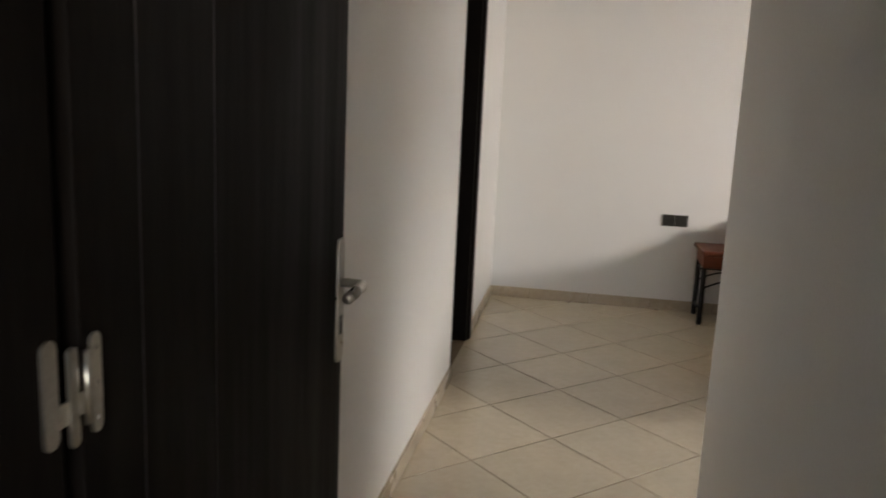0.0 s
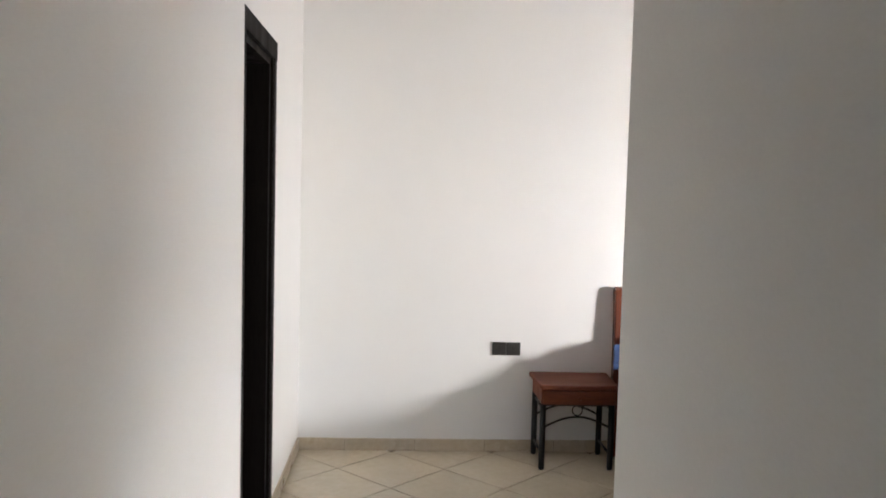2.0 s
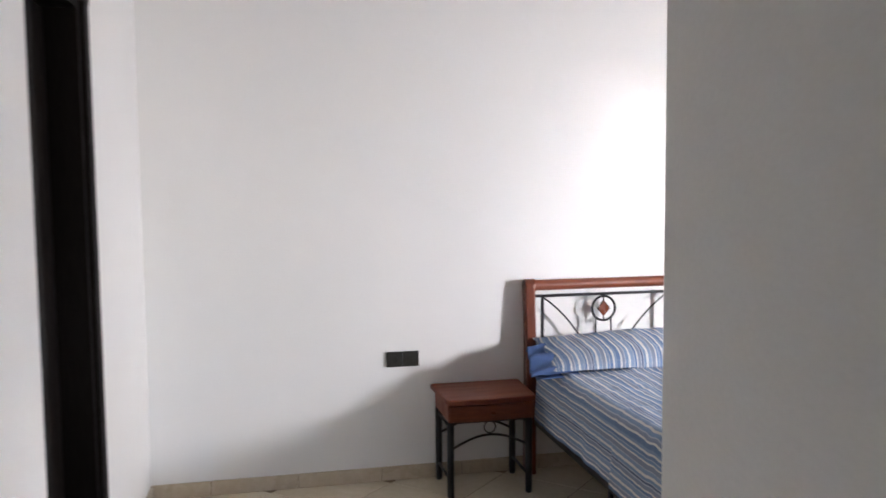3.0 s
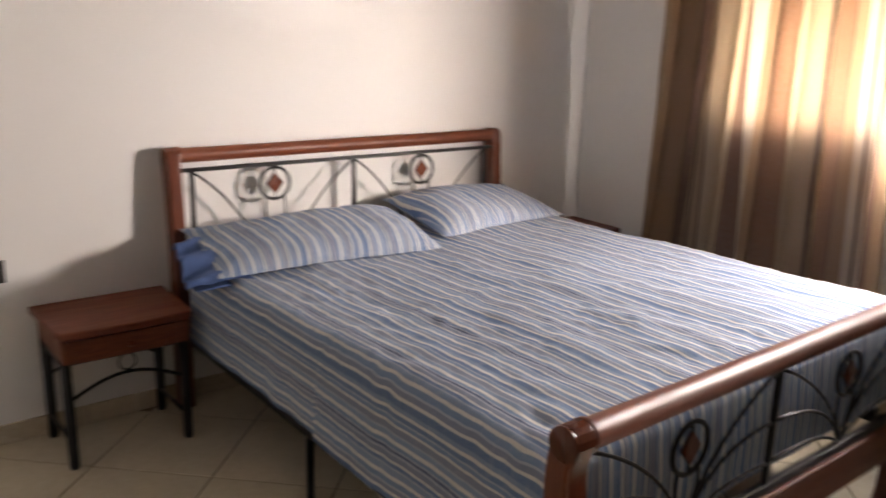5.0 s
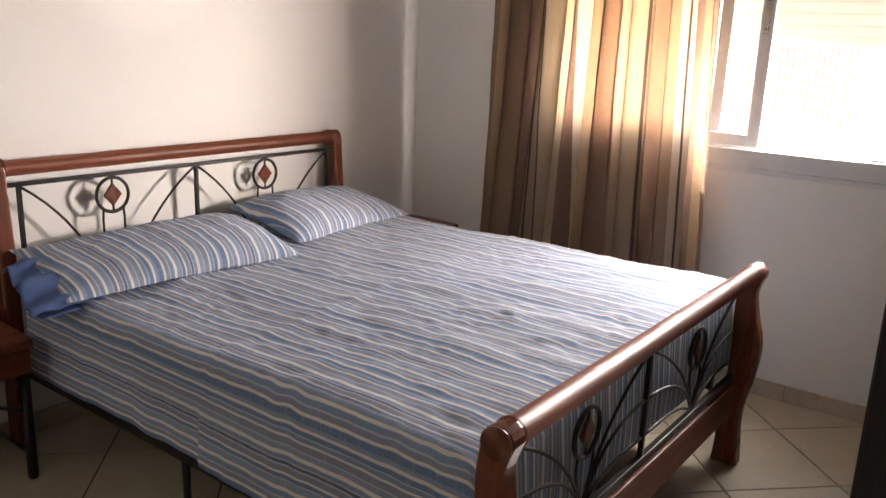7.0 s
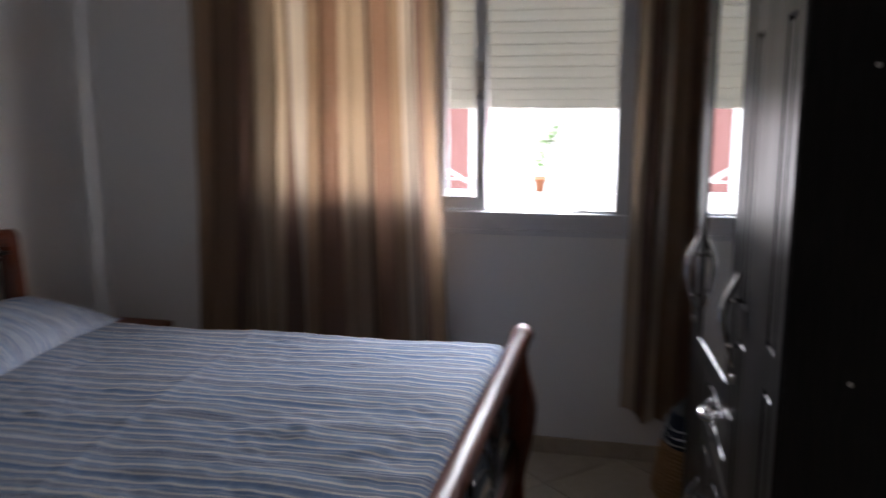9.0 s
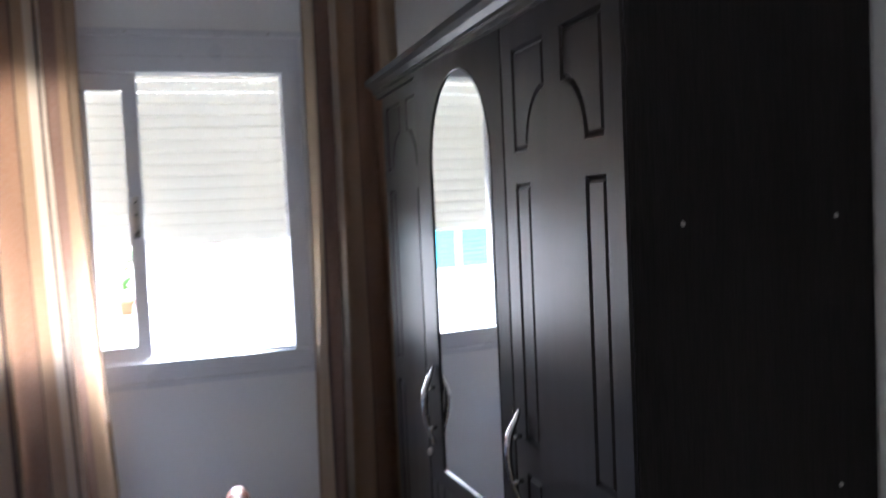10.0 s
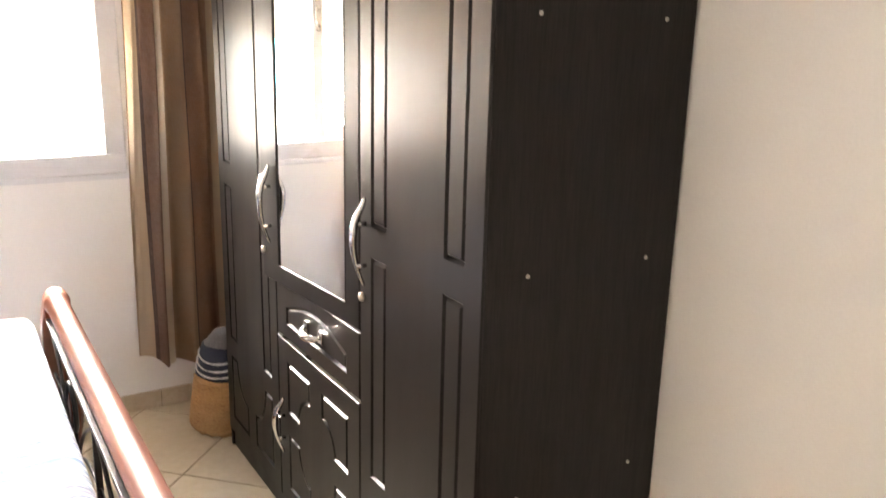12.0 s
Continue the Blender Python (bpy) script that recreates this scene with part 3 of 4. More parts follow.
for x in (BX0 + 0.035, BX1 - 0.065):
    part("side_rail", box(x, x + 0.03, -1.93, -0.11, 0.262, 0.305, 0.002), IRON, bed, "black steel side rail")
    part("middle_leg", tube([(x + 0.015 + (0.04 if x < BM else -0.04), -0.918, 0), (x + 0.015 + (0.04 if x < BM else -0.04), -0.918, 0.28)], 0.012, 10), IRON, bed, "", True)
part("cross_bar", box(BX0 + 0.06, BX1 - 0.06, -0.935, -0.90, 0.268, 0.30, 0.002), IRON, bed)
for k in range(7):
    y = -0.25 - k * 0.26
    if abs(y + 0.918) > 0.03:
        part("slat", box(BX0 + 0.06, BX1 - 0.06, y - 0.03, y + 0.03, 0.292, 0.306), CHERRY, bed)

# ---- mattress, cover, pillows ----
mat_ = tagged(part("mattress", box(1.85, 3.365, -1.90, -0.125, 0.307, 0.575, 0.05), DEEPBLUE, smooth=True), "deep blue mattress showing at the pillow corner", "mattress")
CX0, CX1, CY0, CY1, TOPZ = 1.832, 3.435, -0.20, -1.956, 0.604
DROP = 0.265


def fold(d, r=0.045):
    """Way along a cloth that goes over a rounded edge at 0: returns (beyond the edge, down)."""
    if d < -r:
        return d, 0.0
    a = (d + r) / (r * 1.571)
    if a < 1:
        return -r + r * math.sin(a * 1.571), r * (1 - math.cos(a * 1.571))
    return 0.0, r + (d + r - r * 1.571)


def cover_at(u, v):
    wide, length = CX1 - CX0, CY0 - CY1
    s = -DROP + u * (wide + 2 * DROP)
    t = v * (length + 0.235)
    dx, zl = fold(-s) if s < wide / 2 else fold(s - wide)
    x = CX0 - dx if s < wide / 2 else CX1 + dx
    dy, zf = fold(t - length)
    y = CY1 - dy
    ed = max(zl, zf) + 0.25 * min(zl, zf)
    crown = 0.010 * math.sin(math.pi * min(max((x - CX0) / wide, 0), 1)) + 0.034 * min(max((x - CX0) / wide, 0), 1) + 0.006 * math.sin((y + 0.2) * 3.1)
    z = TOPZ + crown * max(1 - ed / 0.3, 0.3) - ed
    flat = 1.0 if ed < 0.05 else 0.6
    w = 0.0085 * noise.noise((x * 5.0, y * 3.2, 0.3)) + 0.0044 * noise.noise((x * 13.0 + y * 4, y * 8.0, 4.1)) + 0.0027 * noise.noise((x * 30.0 - y * 9, y * 20.0, 7.7)) * (0.4 + abs(noise.noise((x * 3, y * 3, 9.0))) * 2.4)
    w += 0.0045 * (1 - abs(noise.noise((x * 2.6 + y, y * 6.5 - x * 1.5, 2.7)))) ** 9 * max(noise.noise((x * 2.1, y * 2.3, 6.1)) + 0.25, 0)
    crease = 0.004 * math.exp(-((y + 1.08 - 0.05 * (x - 2.6)) / 0.018) ** 2)
    crease -= 0.003 * math.exp(-((y + 0.62 + 0.10 * (x - 2.6)) / 0.02) ** 2)
    if zl > 0.05:
        hang = (zl - 0.05) / 0.24
        out = hang * (0.012 + 0.016 * noise.noise((y * 3.4, 2.0, 0.0)) + 0.006 * noise.noise((y * 11.0, 5.0, 0.0)))
        step = 0.008 if y < -1.10 else 0.0
        x += (-1 if s < wide / 2 else 1) * (out + step * hang)
        z += hang * (0.016 * noise.noise((y * 2.2, 9.0, 0.0)) - 0.012 * (1 if y < -1.10 else 0))
    if zf > 0.05:
        y -= min((zf - 0.05) * 0.10, 0.008) * (1 + noise.noise((x * 6, 3, 1)))
    return (x, y, z + (w + crease) * flat, s + 0.5, t)


cover = thing("bed_cover", "blue, grey and cream striped cotton cover on the bed", "bed cover", at=(BM, -1.06, 0.58))
sheet("cloth", cover_at, 240, 220, BEDCLOTH, cover, "", 0.003)
for u in (0.0, 1.0):
    rim = [cover_at(u, k / 120)[:3] for k in range(121)]
    part("hem", tube(rim, 0.0035, 6), BEDCLOTH, cover, "", True)
part("hem", tube([cover_at(k / 120, 1.0)[:3] for k in range(121)], 0.0035, 6), BEDCLOTH, cover, "", True)


def pillow(name, centre, half, tilt, turn, label, taper=0.0, seed=0.0):
    m = pose(*centre, tilt, 0, turn)
    def side(top):
        def f(u, v):
            a, b = 2 * u - 1, 2 * v - 1
            pinch = 1 - 0.07 * (abs(a) ** 3) * (1 - abs(b)) - 0.05 * abs(b) ** 3 * (1 - abs(a))
            x, y = a * half[0] * (1 - 0.05 * (1 - b * b) * abs(a) ** 4), b * half[1] * (1 - 0.08 * (1 - a * a) ** 2 * abs(b) ** 4)
            h = (max(1 - abs(a) ** 3.6, 0) ** 0.60) * (max(1 - abs(b) ** 2.2, 0) ** 0.62)
            h *= 1 - abs(taper) * ((1 + (1 if taper > 0 else -1) * a) / 2) ** 1.6
            wr = 0.006 * noise.noise((x * 9 + seed, y * 9, seed)) + 0.0045 * noise.noise((x * 26, y * 20, seed)) + 0.004 * noise.noise((x * 3, y * 22 + seed, 1.0)) * (abs(a) ** 2)
            z = (half[2] if top else -half[2] * 0.55) * h + wr * (0.4 + h)
            p = m @ Vector((x, y, z))
            return (*p, x + seed + 0.03 * noise.noise((y * 4, seed, 0)), y)
        return f
    root = thing(name, label, "pillow", "pillows on the bed", at=(centre[0], centre[1], centre[2] - 0.05))
    sheet("pillowcase", side(True), 64, 40, BEDCLOTH, root)
    sheet("underside", side(False), 48, 28, BEDCLOTH, root)
    return root, m


p1, m1 = pillow("pillow", (2.245, -0.350, 0.664), (0.430, 0.215, 0.092), 10, -5.0, "blue and cream striped pillow with a plain blue flap", taper=-0.62, seed=0.13)
p2, m2 = pillow("pillow", (3.080, -0.275, 0.680), (0.365, 0.205, 0.086), 12, 4.0, "blue and cream striped pillow, slightly crumpled", taper=0.55, seed=0.31)


def flap_at(u, v):
    a = 2 * v - 1
    fl = 0.016 * math.sin(v * 17 + 1) + 0.018 * noise.noise((u * 4, v * 7, 2.2))
    h = 0.028 * max(1 - a * a, 0) ** 0.6
    x = -0.30 - 0.20 * u + 0.03 * a * u
    p = m1 @ Vector((x, 0.205 * a * (1 - 0.1 * u) - 0.02 * u, h + fl * u - 0.005 - 0.035 * u))
    return (*p, u * 0.2, v * 0.4)


sheet("flap", flap_at, 20, 30, BLUECLOTH, p1, "plain blue open end of the pillowcase", 0.003)


def flap_low(u, v):
    a = 2 * v - 1
    x = -0.30 - 0.18 * u + 0.02 * a * u
    p = m1 @ Vector((x, 0.205 * a * (1 - 0.12 * u) - 0.03 * u, -0.03 - 0.02 * u + 0.012 * math.sin(v * 13 + 2) * u))
    return (*p, u * 0.2, v * 0.4)


sheet("flap", flap_low, 16, 24, BLUECLOTH, p1, "plain blue open end of the pillowcase", 0.003)

# ---- wardrobe ----
WX0, WX1, WF, WB, WT = 2.02, 3.585, -2.568, -3.045, 1.915
wardrobe = thing("wardrobe", "black wooden three-door wardrobe with an arched mirror", "wardrobe", at=((WX0 + WX1) / 2, (WF + WB) / 2, 0))
side = part("side_panel", box(WX0, WX0 + 0.02, WB, WF - 0.004, 0, WT, 0.0015), SIDEWOOD, wardrobe, "black wood-grain side board with steel screws")
part("side_panel", box(WX1 - 0.02, WX1, WB, WF - 0.004, 0, WT, 0.0015), SIDEWOOD, wardrobe)
part("back_panel", box(WX0 + 0.02, WX1 - 0.02, WB, WB + 0.01, 0.05, WT), SIDEWOOD, wardrobe)
part("bottom_board", box(WX0 + 0.02, WX1 - 0.02, WB + 0.01, WF - 0.024, 0.06, 0.078), SIDEWOOD, wardrobe)
part("top_board", box(WX0 + 0.02, WX1 - 0.02, WB + 0.01, WF - 0.004, WT - 0.022, WT - 0.002), SIDEWOOD, wardrobe)
part("plinth", box(WX0 + 0.02, WX1 - 0.02, WF - 0.036, WF - 0.010, 0, 0.062, 0.002), BLACKWOOD, wardrobe)
for x in (2.512, 3.062):
    part("divider", box(x - 0.008, x + 0.008, WB + 0.01, WF - 0.024, 0.078, WT - 0.022), SIDEWOOD, wardrobe)
corn = [(0, 0), (0.012, 0), (0.014, 0.012), (0.022, 0.016), (0.022, 0.024), (0.034, 0.036), (0.048, 0.044), (0.050, 0.060), (0, 0.060)]
part("cornice", prism([(WF - 0.02 + a + (0.02 if a else 0), WT - 0.004 + b) for a, b in corn], "x", WX0 - 0.0, WX1 + 0.03), BLACKWOOD, wardrobe, "moulded black cornice")
part("cornice", box(WX0, WX1, WB, WF - 0.02, WT, WT + 0.05, 0.002), SIDEWOOD, wardrobe)
for y in (-2.665, -2.965):
    for z in (0.115, 0.575, 1.032, 1.495, 1.875):
        part("screw", tube([(WX0 - 0.0022, y, z), (WX0 + 0.002, y, z)], [0.004, 0.0048], 10), STEEL, side)


def offset(loop, d):
    """The loop, counter-clockwise, moved inwards by d."""
    out, k = [], len(loop)
    for i in range(k):
        a, b, c = Vector(loop[i - 1]), Vector(loop[i]), Vector(loop[(i + 1) % k])
        n1, n2 = (b - a).normalized(), (c - b).normalized()
        n1, n2 = Vector((-n1.y, n1.x)), Vector((-n2.y, n2.x))
        m = (n1 + n2)
        m = m / max(m.dot(n1), 0.35)
        out.append(tuple(b + m * d))
    return out


def routed(x0, x1, z0, z1, loops, thick=0.018, holes=(), y=None, g=0.0062, deep=0.0090):
    """A door board whose front has V grooves along the loops (counter-clockwise, x and z)."""
    y = WF if y is None else y
    bm = bmesh.new()
    def ring(pts, dy):
        vs = [bm.verts.new((p[0], y + dy, p[1])) for p in pts]
        return vs, [bm.edges.new((vs[i], vs[(i + 1) % len(vs)])) for i in range(len(vs))]
    outer = [(x0, z0), (x1, z0), (x1, z1), (x0, z1)]
    ov, oe = ring(offset(outer, 0.003), 0)
    front = list(oe)
    for lp in loops:
        av, ae = ring(lp, 0)
        bv, _ = ring(offset(lp, g), -deep)
        cv, ce = ring(offset(lp, 2 * g), -0.0008)
        for p, q in ((av, bv), (bv, cv)):
            for i in range(len(p)):
                j = (i + 1) % len(p)
                bm.faces.new((p[i], p[j], q[j], q[i]))
        front += ae
        bmesh.ops.triangle_fill(bm, edges=ce, use_beauty=True, normal=(0, 1, 0))
    for lp in holes:
        av, ae = ring(lp, 0)
        bv, _ = ring(lp, -0.004)
        for i in range(len(av)):
            j = (i + 1) % len(av)
            bm.faces.new((av[i], av[j], bv[j], bv[i]))
        front += ae
    bmesh.ops.triangle_fill(bm, edges=front, use_beauty=True, normal=(0, 1, 0))
    sv, _ = ring(outer, -0.003)
    bv, _ = ring(outer, -thick)
    for p, q in ((ov, sv), (sv, bv)):
        for i in range(4):
            j = (i + 1) % 4
            bm.faces.new((p[i], p[j], q[j], q[i]))
    bm.faces.new(bv)
    return bm


def rect(x0, x1, z0, z1):
    return [(x0, z0), (x1, z0), (x1, z1), (x0, z1)]


def arch_pair(x0, x1, z0, z1, gap, leg, flip=False, mid=0.53):
    """Two panels that leave an arch between them; flip turns the arch upside down."""
    xm, out = (x0 + x1) / 2, []
    zm = z0 + (z1 - z0) * mid
    a, b = x0 + leg, xm - gap / 2
    curve = [(a + (b - a) * (1 - math.cos(t)), z0 + (zm - z0) * math.sin(t)) for t in [k * math.pi / 16 for k in range(9)]]
    left = [(x0, z0)] + curve + [(b, z1), (x0, z1)]
    right = [(2 * xm - x, z) for x, z in left][::-1]
    out = [left, right]
    if flip:
        out = [[(x, z0 + z1 - z) for x, z in lp][::-1] for lp in out]
    return out


def tall_door(x0, x1, label, rise=0.0):
    l, r = x0 + 0.060, x1 - 0.055
    loops = arch_pair(l, r, 1.643 + rise, 1.852 + rise, 0.070, 0.068)
    for a in (l, r - 0.072):
        loops += [rect(a, a + 0.072, 1.045, 1.580 + rise), rect(a, a + 0.072, 0.430, 0.975)]
    loops += arch_pair(l, r, 0.125, 0.365, 0.070, 0.068, True)
    return part("door", routed(x0, x1, 0.066, WT - 0.004, loops), BLACKWOOD, wardrobe, label)


def handle(parent, x, z0, z1, stand=0.026):
    """A slim S-shaped chrome pull."""
    zm = (z0 + z1) / 2
    path = bezier((x, WF + 0.006, z0), (x + 0.016, WF + stand * 1.2, z0 + 0.06), (x - 0.004, WF + stand * 1.4, zm + 0.02), (x + 0.002, WF + stand * 1.1, zm + 0.04), 10)
    path += bezier(path[-1], (x + 0.006, WF + stand * 0.9, zm + 0.06), (x - 0.004, WF + 0.008, z1 - 0.02), (x - 0.004, WF + 0.006, z1), 8)[1:]
    k = len(path) - 1
    h = part("handle", tube(path, [0.0035 + 0.0055 * math.sin(math.pi * i / k) for i in range(k + 1)], 12), CHROME, parent, "curved chrome handle", True)
    for z in (z0 + 0.045, z1 - 0.06):
        part("post", tube([(x + 0.002, WF - 0.001, z), (x + 0.003, WF + stand * 0.9, z)], 0.005, 10), CHROME, h, "", True)
    return h


def lock(parent, x, z):
    part("lock", tube([(x, WF - 0.001, z), (x, WF + 0.007, z), (x, WF + 0.009, z)], [0.010, 0.010, 0.007], 14), STEEL, parent, "small round lock", True)


dR = tall_door(WX0 + 0.004, 2.514, "black routed wooden wardrobe door")
handle(dR, 2.482, 0.905, 1.107)
lock(dR, 2.500, 0.872)
dL = tall_door(3.066, WX1 - 0.002, "black routed wooden wardrobe door", 0.019)
handle(dL, 3.084, 0.900, 1.115)
MX0, MX1, MZ0, MZ1, MS = 2.584, 2.958, 0.834, 1.868, 1.640
arc = [((MX0 + MX1) / 2 + (MX1 - MX0) / 2 * math.cos(t), MS + (MZ1 - MS) * math.sin(t)) for t in [k * math.pi / 28 for k in range(29)]]
mloop = [(MX0, MZ0), (MX1, MZ0)] + arc
dM = part("door", routed(2.518, 3.062, 0.782, WT - 0.004, [], holes=[mloop]), BLACKWOOD, wardrobe, "black wardrobe door with an arched mirror")
part("mirror", prism(mloop, "y", WF - 0.0045, WF - 0.0025), MIRROR, dM, "arched wardrobe mirror")
part("mirror_rim", tube([(x, WF - 0.001, z) for x, z in mloop], 0.0028, 6, closed=True), IRON, dM)
handle(dM, 3.002, 0.895, 1.110)
lock(dM, 3.052, 0.862)
# the mirror door stands slightly ajar
dM.matrix_basis = Matrix.Translation((2.518, WF, 0)) @ Matrix.Rotation(radians(3.9), 4, "Z") @ Matrix.Translation((-2.518, -WF, 0))
dz0, dz1 = 0.604, 0.776
dcur = [(2.59 + 0.40 * k / 12, 0.700 + 0.040 * math.sin(math.pi * k / 12)) for k in range(13)]
drawer = part("drawer", routed(2.518, 3.062, dz0, dz1, [[(2.59, 0.648), (2.99, 0.648)] + dcur[::-1]]), BLACKWOOD, wardrobe, "black drawer front with a cup handle")
cup = [(2.79 + 0.048 * math.cos(t), WF + 0.004 + 0.026 * math.sin(t), 0.690 - 0.006 * math.sin(t)) for t in [k * math.pi / 12 for k in range(13)]]
hd = part("handle", tube(cup, [0.005 + 0.006 * math.sin(math.pi * k / 12) for k in range(13)], 10), CHROME, drawer, "chrome bow handle", True)
for s in (-1, 1):
    part("foot", box(2.79 + s * 0.048 - 0.012, 2.79 + s * 0.048 + 0.012, WF - 0.001, WF + 0.006, 0.674, 0.706, 0.002), CHROME, hd)
lo = arch_pair(2.585, 2.992, 0.372, 0.532, 0.080, 0.085) + arch_pair(2.585, 2.992, 0.120, 0.300, 0.080, 0.085, True)
dB = part("door", routed(2.518, 3.062, 0.066, 0.596, lo), BLACKWOOD, wardrobe, "small black lower wardrobe door")
part("edge_strip", box(2.518, 3.062, WF - 0.016, WF + 0.0005, 0.5965, 0.600), STEEL, dB, "thin pale strip along the top of the lower door")
handle(dB, 3.020, 0.234, 0.410)

# ---- window: frame, sashes, shutter ----
win = tagged(new("window_1"), "white aluminium sliding window, slid open, roller shutter half down", "window", "", "structure")
FX0, FX1 = W - 0.006, W + 0.085
for nm, b in (("frame_bottom", (FX0, FX1, WY0, WY1, WZ0, WZ0 + 0.072)), ("frame_top", (FX0, FX1, WY0, WY1, WZ1 - 0.060, WZ1)),
              ("frame_side", (FX0, FX1, WY0, WY0 + 0.070, WZ0 + 0.072, WZ1 - 0.060)), ("frame_side", (FX0, FX1, WY1 - 0.070, WY1, WZ0 + 0.072, WZ1 - 0.060))):
    part(nm, box(*b, 0.004), ALU, win)
for k in (0, 1):
    part("track", box(W + 0.028 + 0.036 * k, W + 0.031 + 0.036 * k, WY0 + 0.055, WY1 - 0.055, WZ0 + 0.072, WZ0 + 0.078), ALU, win)
part("shutter_box", box(W - 0.003, W + 0.085, WY0, WY1, WZ1 + 0.001, WZ1 + 0.07), ALU, win, "white shutter box cover")
part("box_ledge", box(W - 0.022, W, WY0 - 0.03, WY1 + 0.03, WZ1 + 0.068, WZ1 + 0.092, 0.004), ALU, win)
for y in (-2.25, -1.75, -1.0):
    part("screw", tube([(W - 0.024, y, WZ1 + 0.080), (W - 0.021, y, WZ1 + 0.080)], 0.004, 8), STEEL, win)
part("sill", box(W - 0.010, W, WY0 - 0.01, WY1 + 0.01, WZ0 - 0.022, WZ0 - 0.001, 0.003), ALU, win)


def sash(x, y0, y1, label):
    s = part("sash", box(x, x + 0.026, y0, y0 + 0.052, WZ0 + 0.080, WZ1 - 0.061, 0.003), ALU, win, label)
    part("stile", box(x, x + 0.026, y1 - 0.052, y1, WZ0 + 0.080, WZ1 - 0.061, 0.003), ALU, s)
    part("rail", box(x, x + 0.026, y0 + 0.052, y1 - 0.052, WZ0 + 0.080, WZ0 + 0.130, 0.003), ALU, s)
    part("rail", box(x, x + 0.026, y0 + 0.052, y1 - 0.052, WZ1 - 0.122, WZ1 - 0.061, 0.003), ALU, s)
    g = part("pane", box(x + 0.011, x + 0.015, y0 + 0.05, y1 - 0.05, WZ0 + 0.12, WZ1 - 0.10), GLASS, s)
    g.visible_shadow = False
    return s


s1 = sash(W + 0.018, -1.775, -1.050, "white aluminium sliding sash pushed half open")
part("latch", box(W + 0.009, W + 0.019, -1.760, -1.736, 1.475, 1.625, 0.004), STEEL, s1, "grey latch")
for z in (1.495, 1.605):
    part("latch_screw", tube([(W + 0.007, -1.748, z), (W + 0.011, -1.748, z)], 0.004, 8), IRON, s1)
sash(W + 0.054, -1.600, -0.856, "white aluminium fixed sash")
shut = tagged(new("roller_shutter"), "cream plastic roller shutter lowered halfway over the window", "shutter", "", "structure")
SX = W + 0.150
zz = 1.440
part("end_bar", box(SX - 0.008, SX + 0.008, WY0 + 0.03, WY1 - 0.03, zz, zz + 0.038, 0.004), SHUTTER, shut)
zz += 0.036
def slat_mesh(z, vented):
    """A hollow shutter slat with a recessed web above it; a vented web is cut into short bridges."""
    bm = prism([(SX + 0.006, z), (SX - 0.005, z), (SX - 0.008, z + 0.003), (SX - 0.009, z + 0.020), (SX - 0.008, z + 0.0385), (SX - 0.005, z + 0.0412), (SX + 0.006, z + 0.0412)], "y", WY0 + 0.03, WY1 - 0.03)
    y = WY0 + 0.03
    while y < WY1 - 0.03:
        q = min(y + (0.024 if vented else 0.30), WY1 - 0.03)
        box(SX + 0.003, SX + 0.006, y, q, z + 0.0412, z + 0.0455, 0, bm)
        y = q + (0.011 if vented else 0.0)
    return bm


rows = int((WZ1 + 0.06 - zz) / 0.0455)
shared = {}
for k in range(rows):
    vented = k >= rows - 4
    if vented not in shared:
        first = part("slat", slat_mesh(zz, vented), SHUTTER, shut)
        shared[vented] = first.data, zz
    else:
        o = new("slat", shared[vented][0])
        o.parent = shut
        o.location.z = zz - shared[vented][1]
    zz += 0.0455
for y in (WY0, WY1 - 0.03):
    part("guide", box(SX - 0.02, SX + 0.02, y, y + 0.03, WZ0, WZ1 + 0.07, 0.002), ALU, shut)
solid("outer_sill", box(W + 0.088, W + 0.30, WY0 - 0.05, WY1 + 0.05, WZ0 - 0.035, WZ0 + 0.02, 0.006), PLASTER, "pale outdoor window sill", "window sill")


# ---- curtains ----
def curtain(name, y0, y1, ztop, zbot, folds, amp, seed, label, flare=0.0, x=3.925):
    """A hanging cloth in folds, with hems down both sides."""
    root = thing(name, label, "curtain", "curtains at the window", at=(x, (y0 + y1) / 2, 0))
    def place(u, v):
        z = ztop + (zbot(u) - ztop) * v
        wob = 0.7 * noise.noise((u * 3.0 + seed, v * 1.2, 0.5)) + 0.25 * noise.noise((u * 9.0 + seed, v * 0.6, 3.5))
        ph = u * folds * math.tau + wob * 2.4
        a = amp * (0.65 + 0.5 * noise.noise((u * 5 + seed, 1.7, v * 0.8)) + 0.18 * v)
        yy = y0 + (y1 - y0) * (u + 0.016 * math.sin(2 * ph + seed)) + flare * (u - 0.5) * v * v + 0.018 * noise.noise((v * 2.2, u * 2, seed + 3)) * v
        xx = x + a * math.sin(ph) + 0.25 * a * math.sin(2.3 * ph + seed) + 0.006 * noise.noise((u * 20, v * 9, seed))
        return (xx, yy, z, (u * abs(y1 - y0) * 1.75) + seed, z)
    sheet("cloth", place, folds * 14, 60, CURTAIN, root)
    for end in (0.0, 1.0):
        part("hem", tube([place(end, k / 40)[:3] for k in range(41)], 0.0030, 6), CURTAIN, root, "", True)
    return root


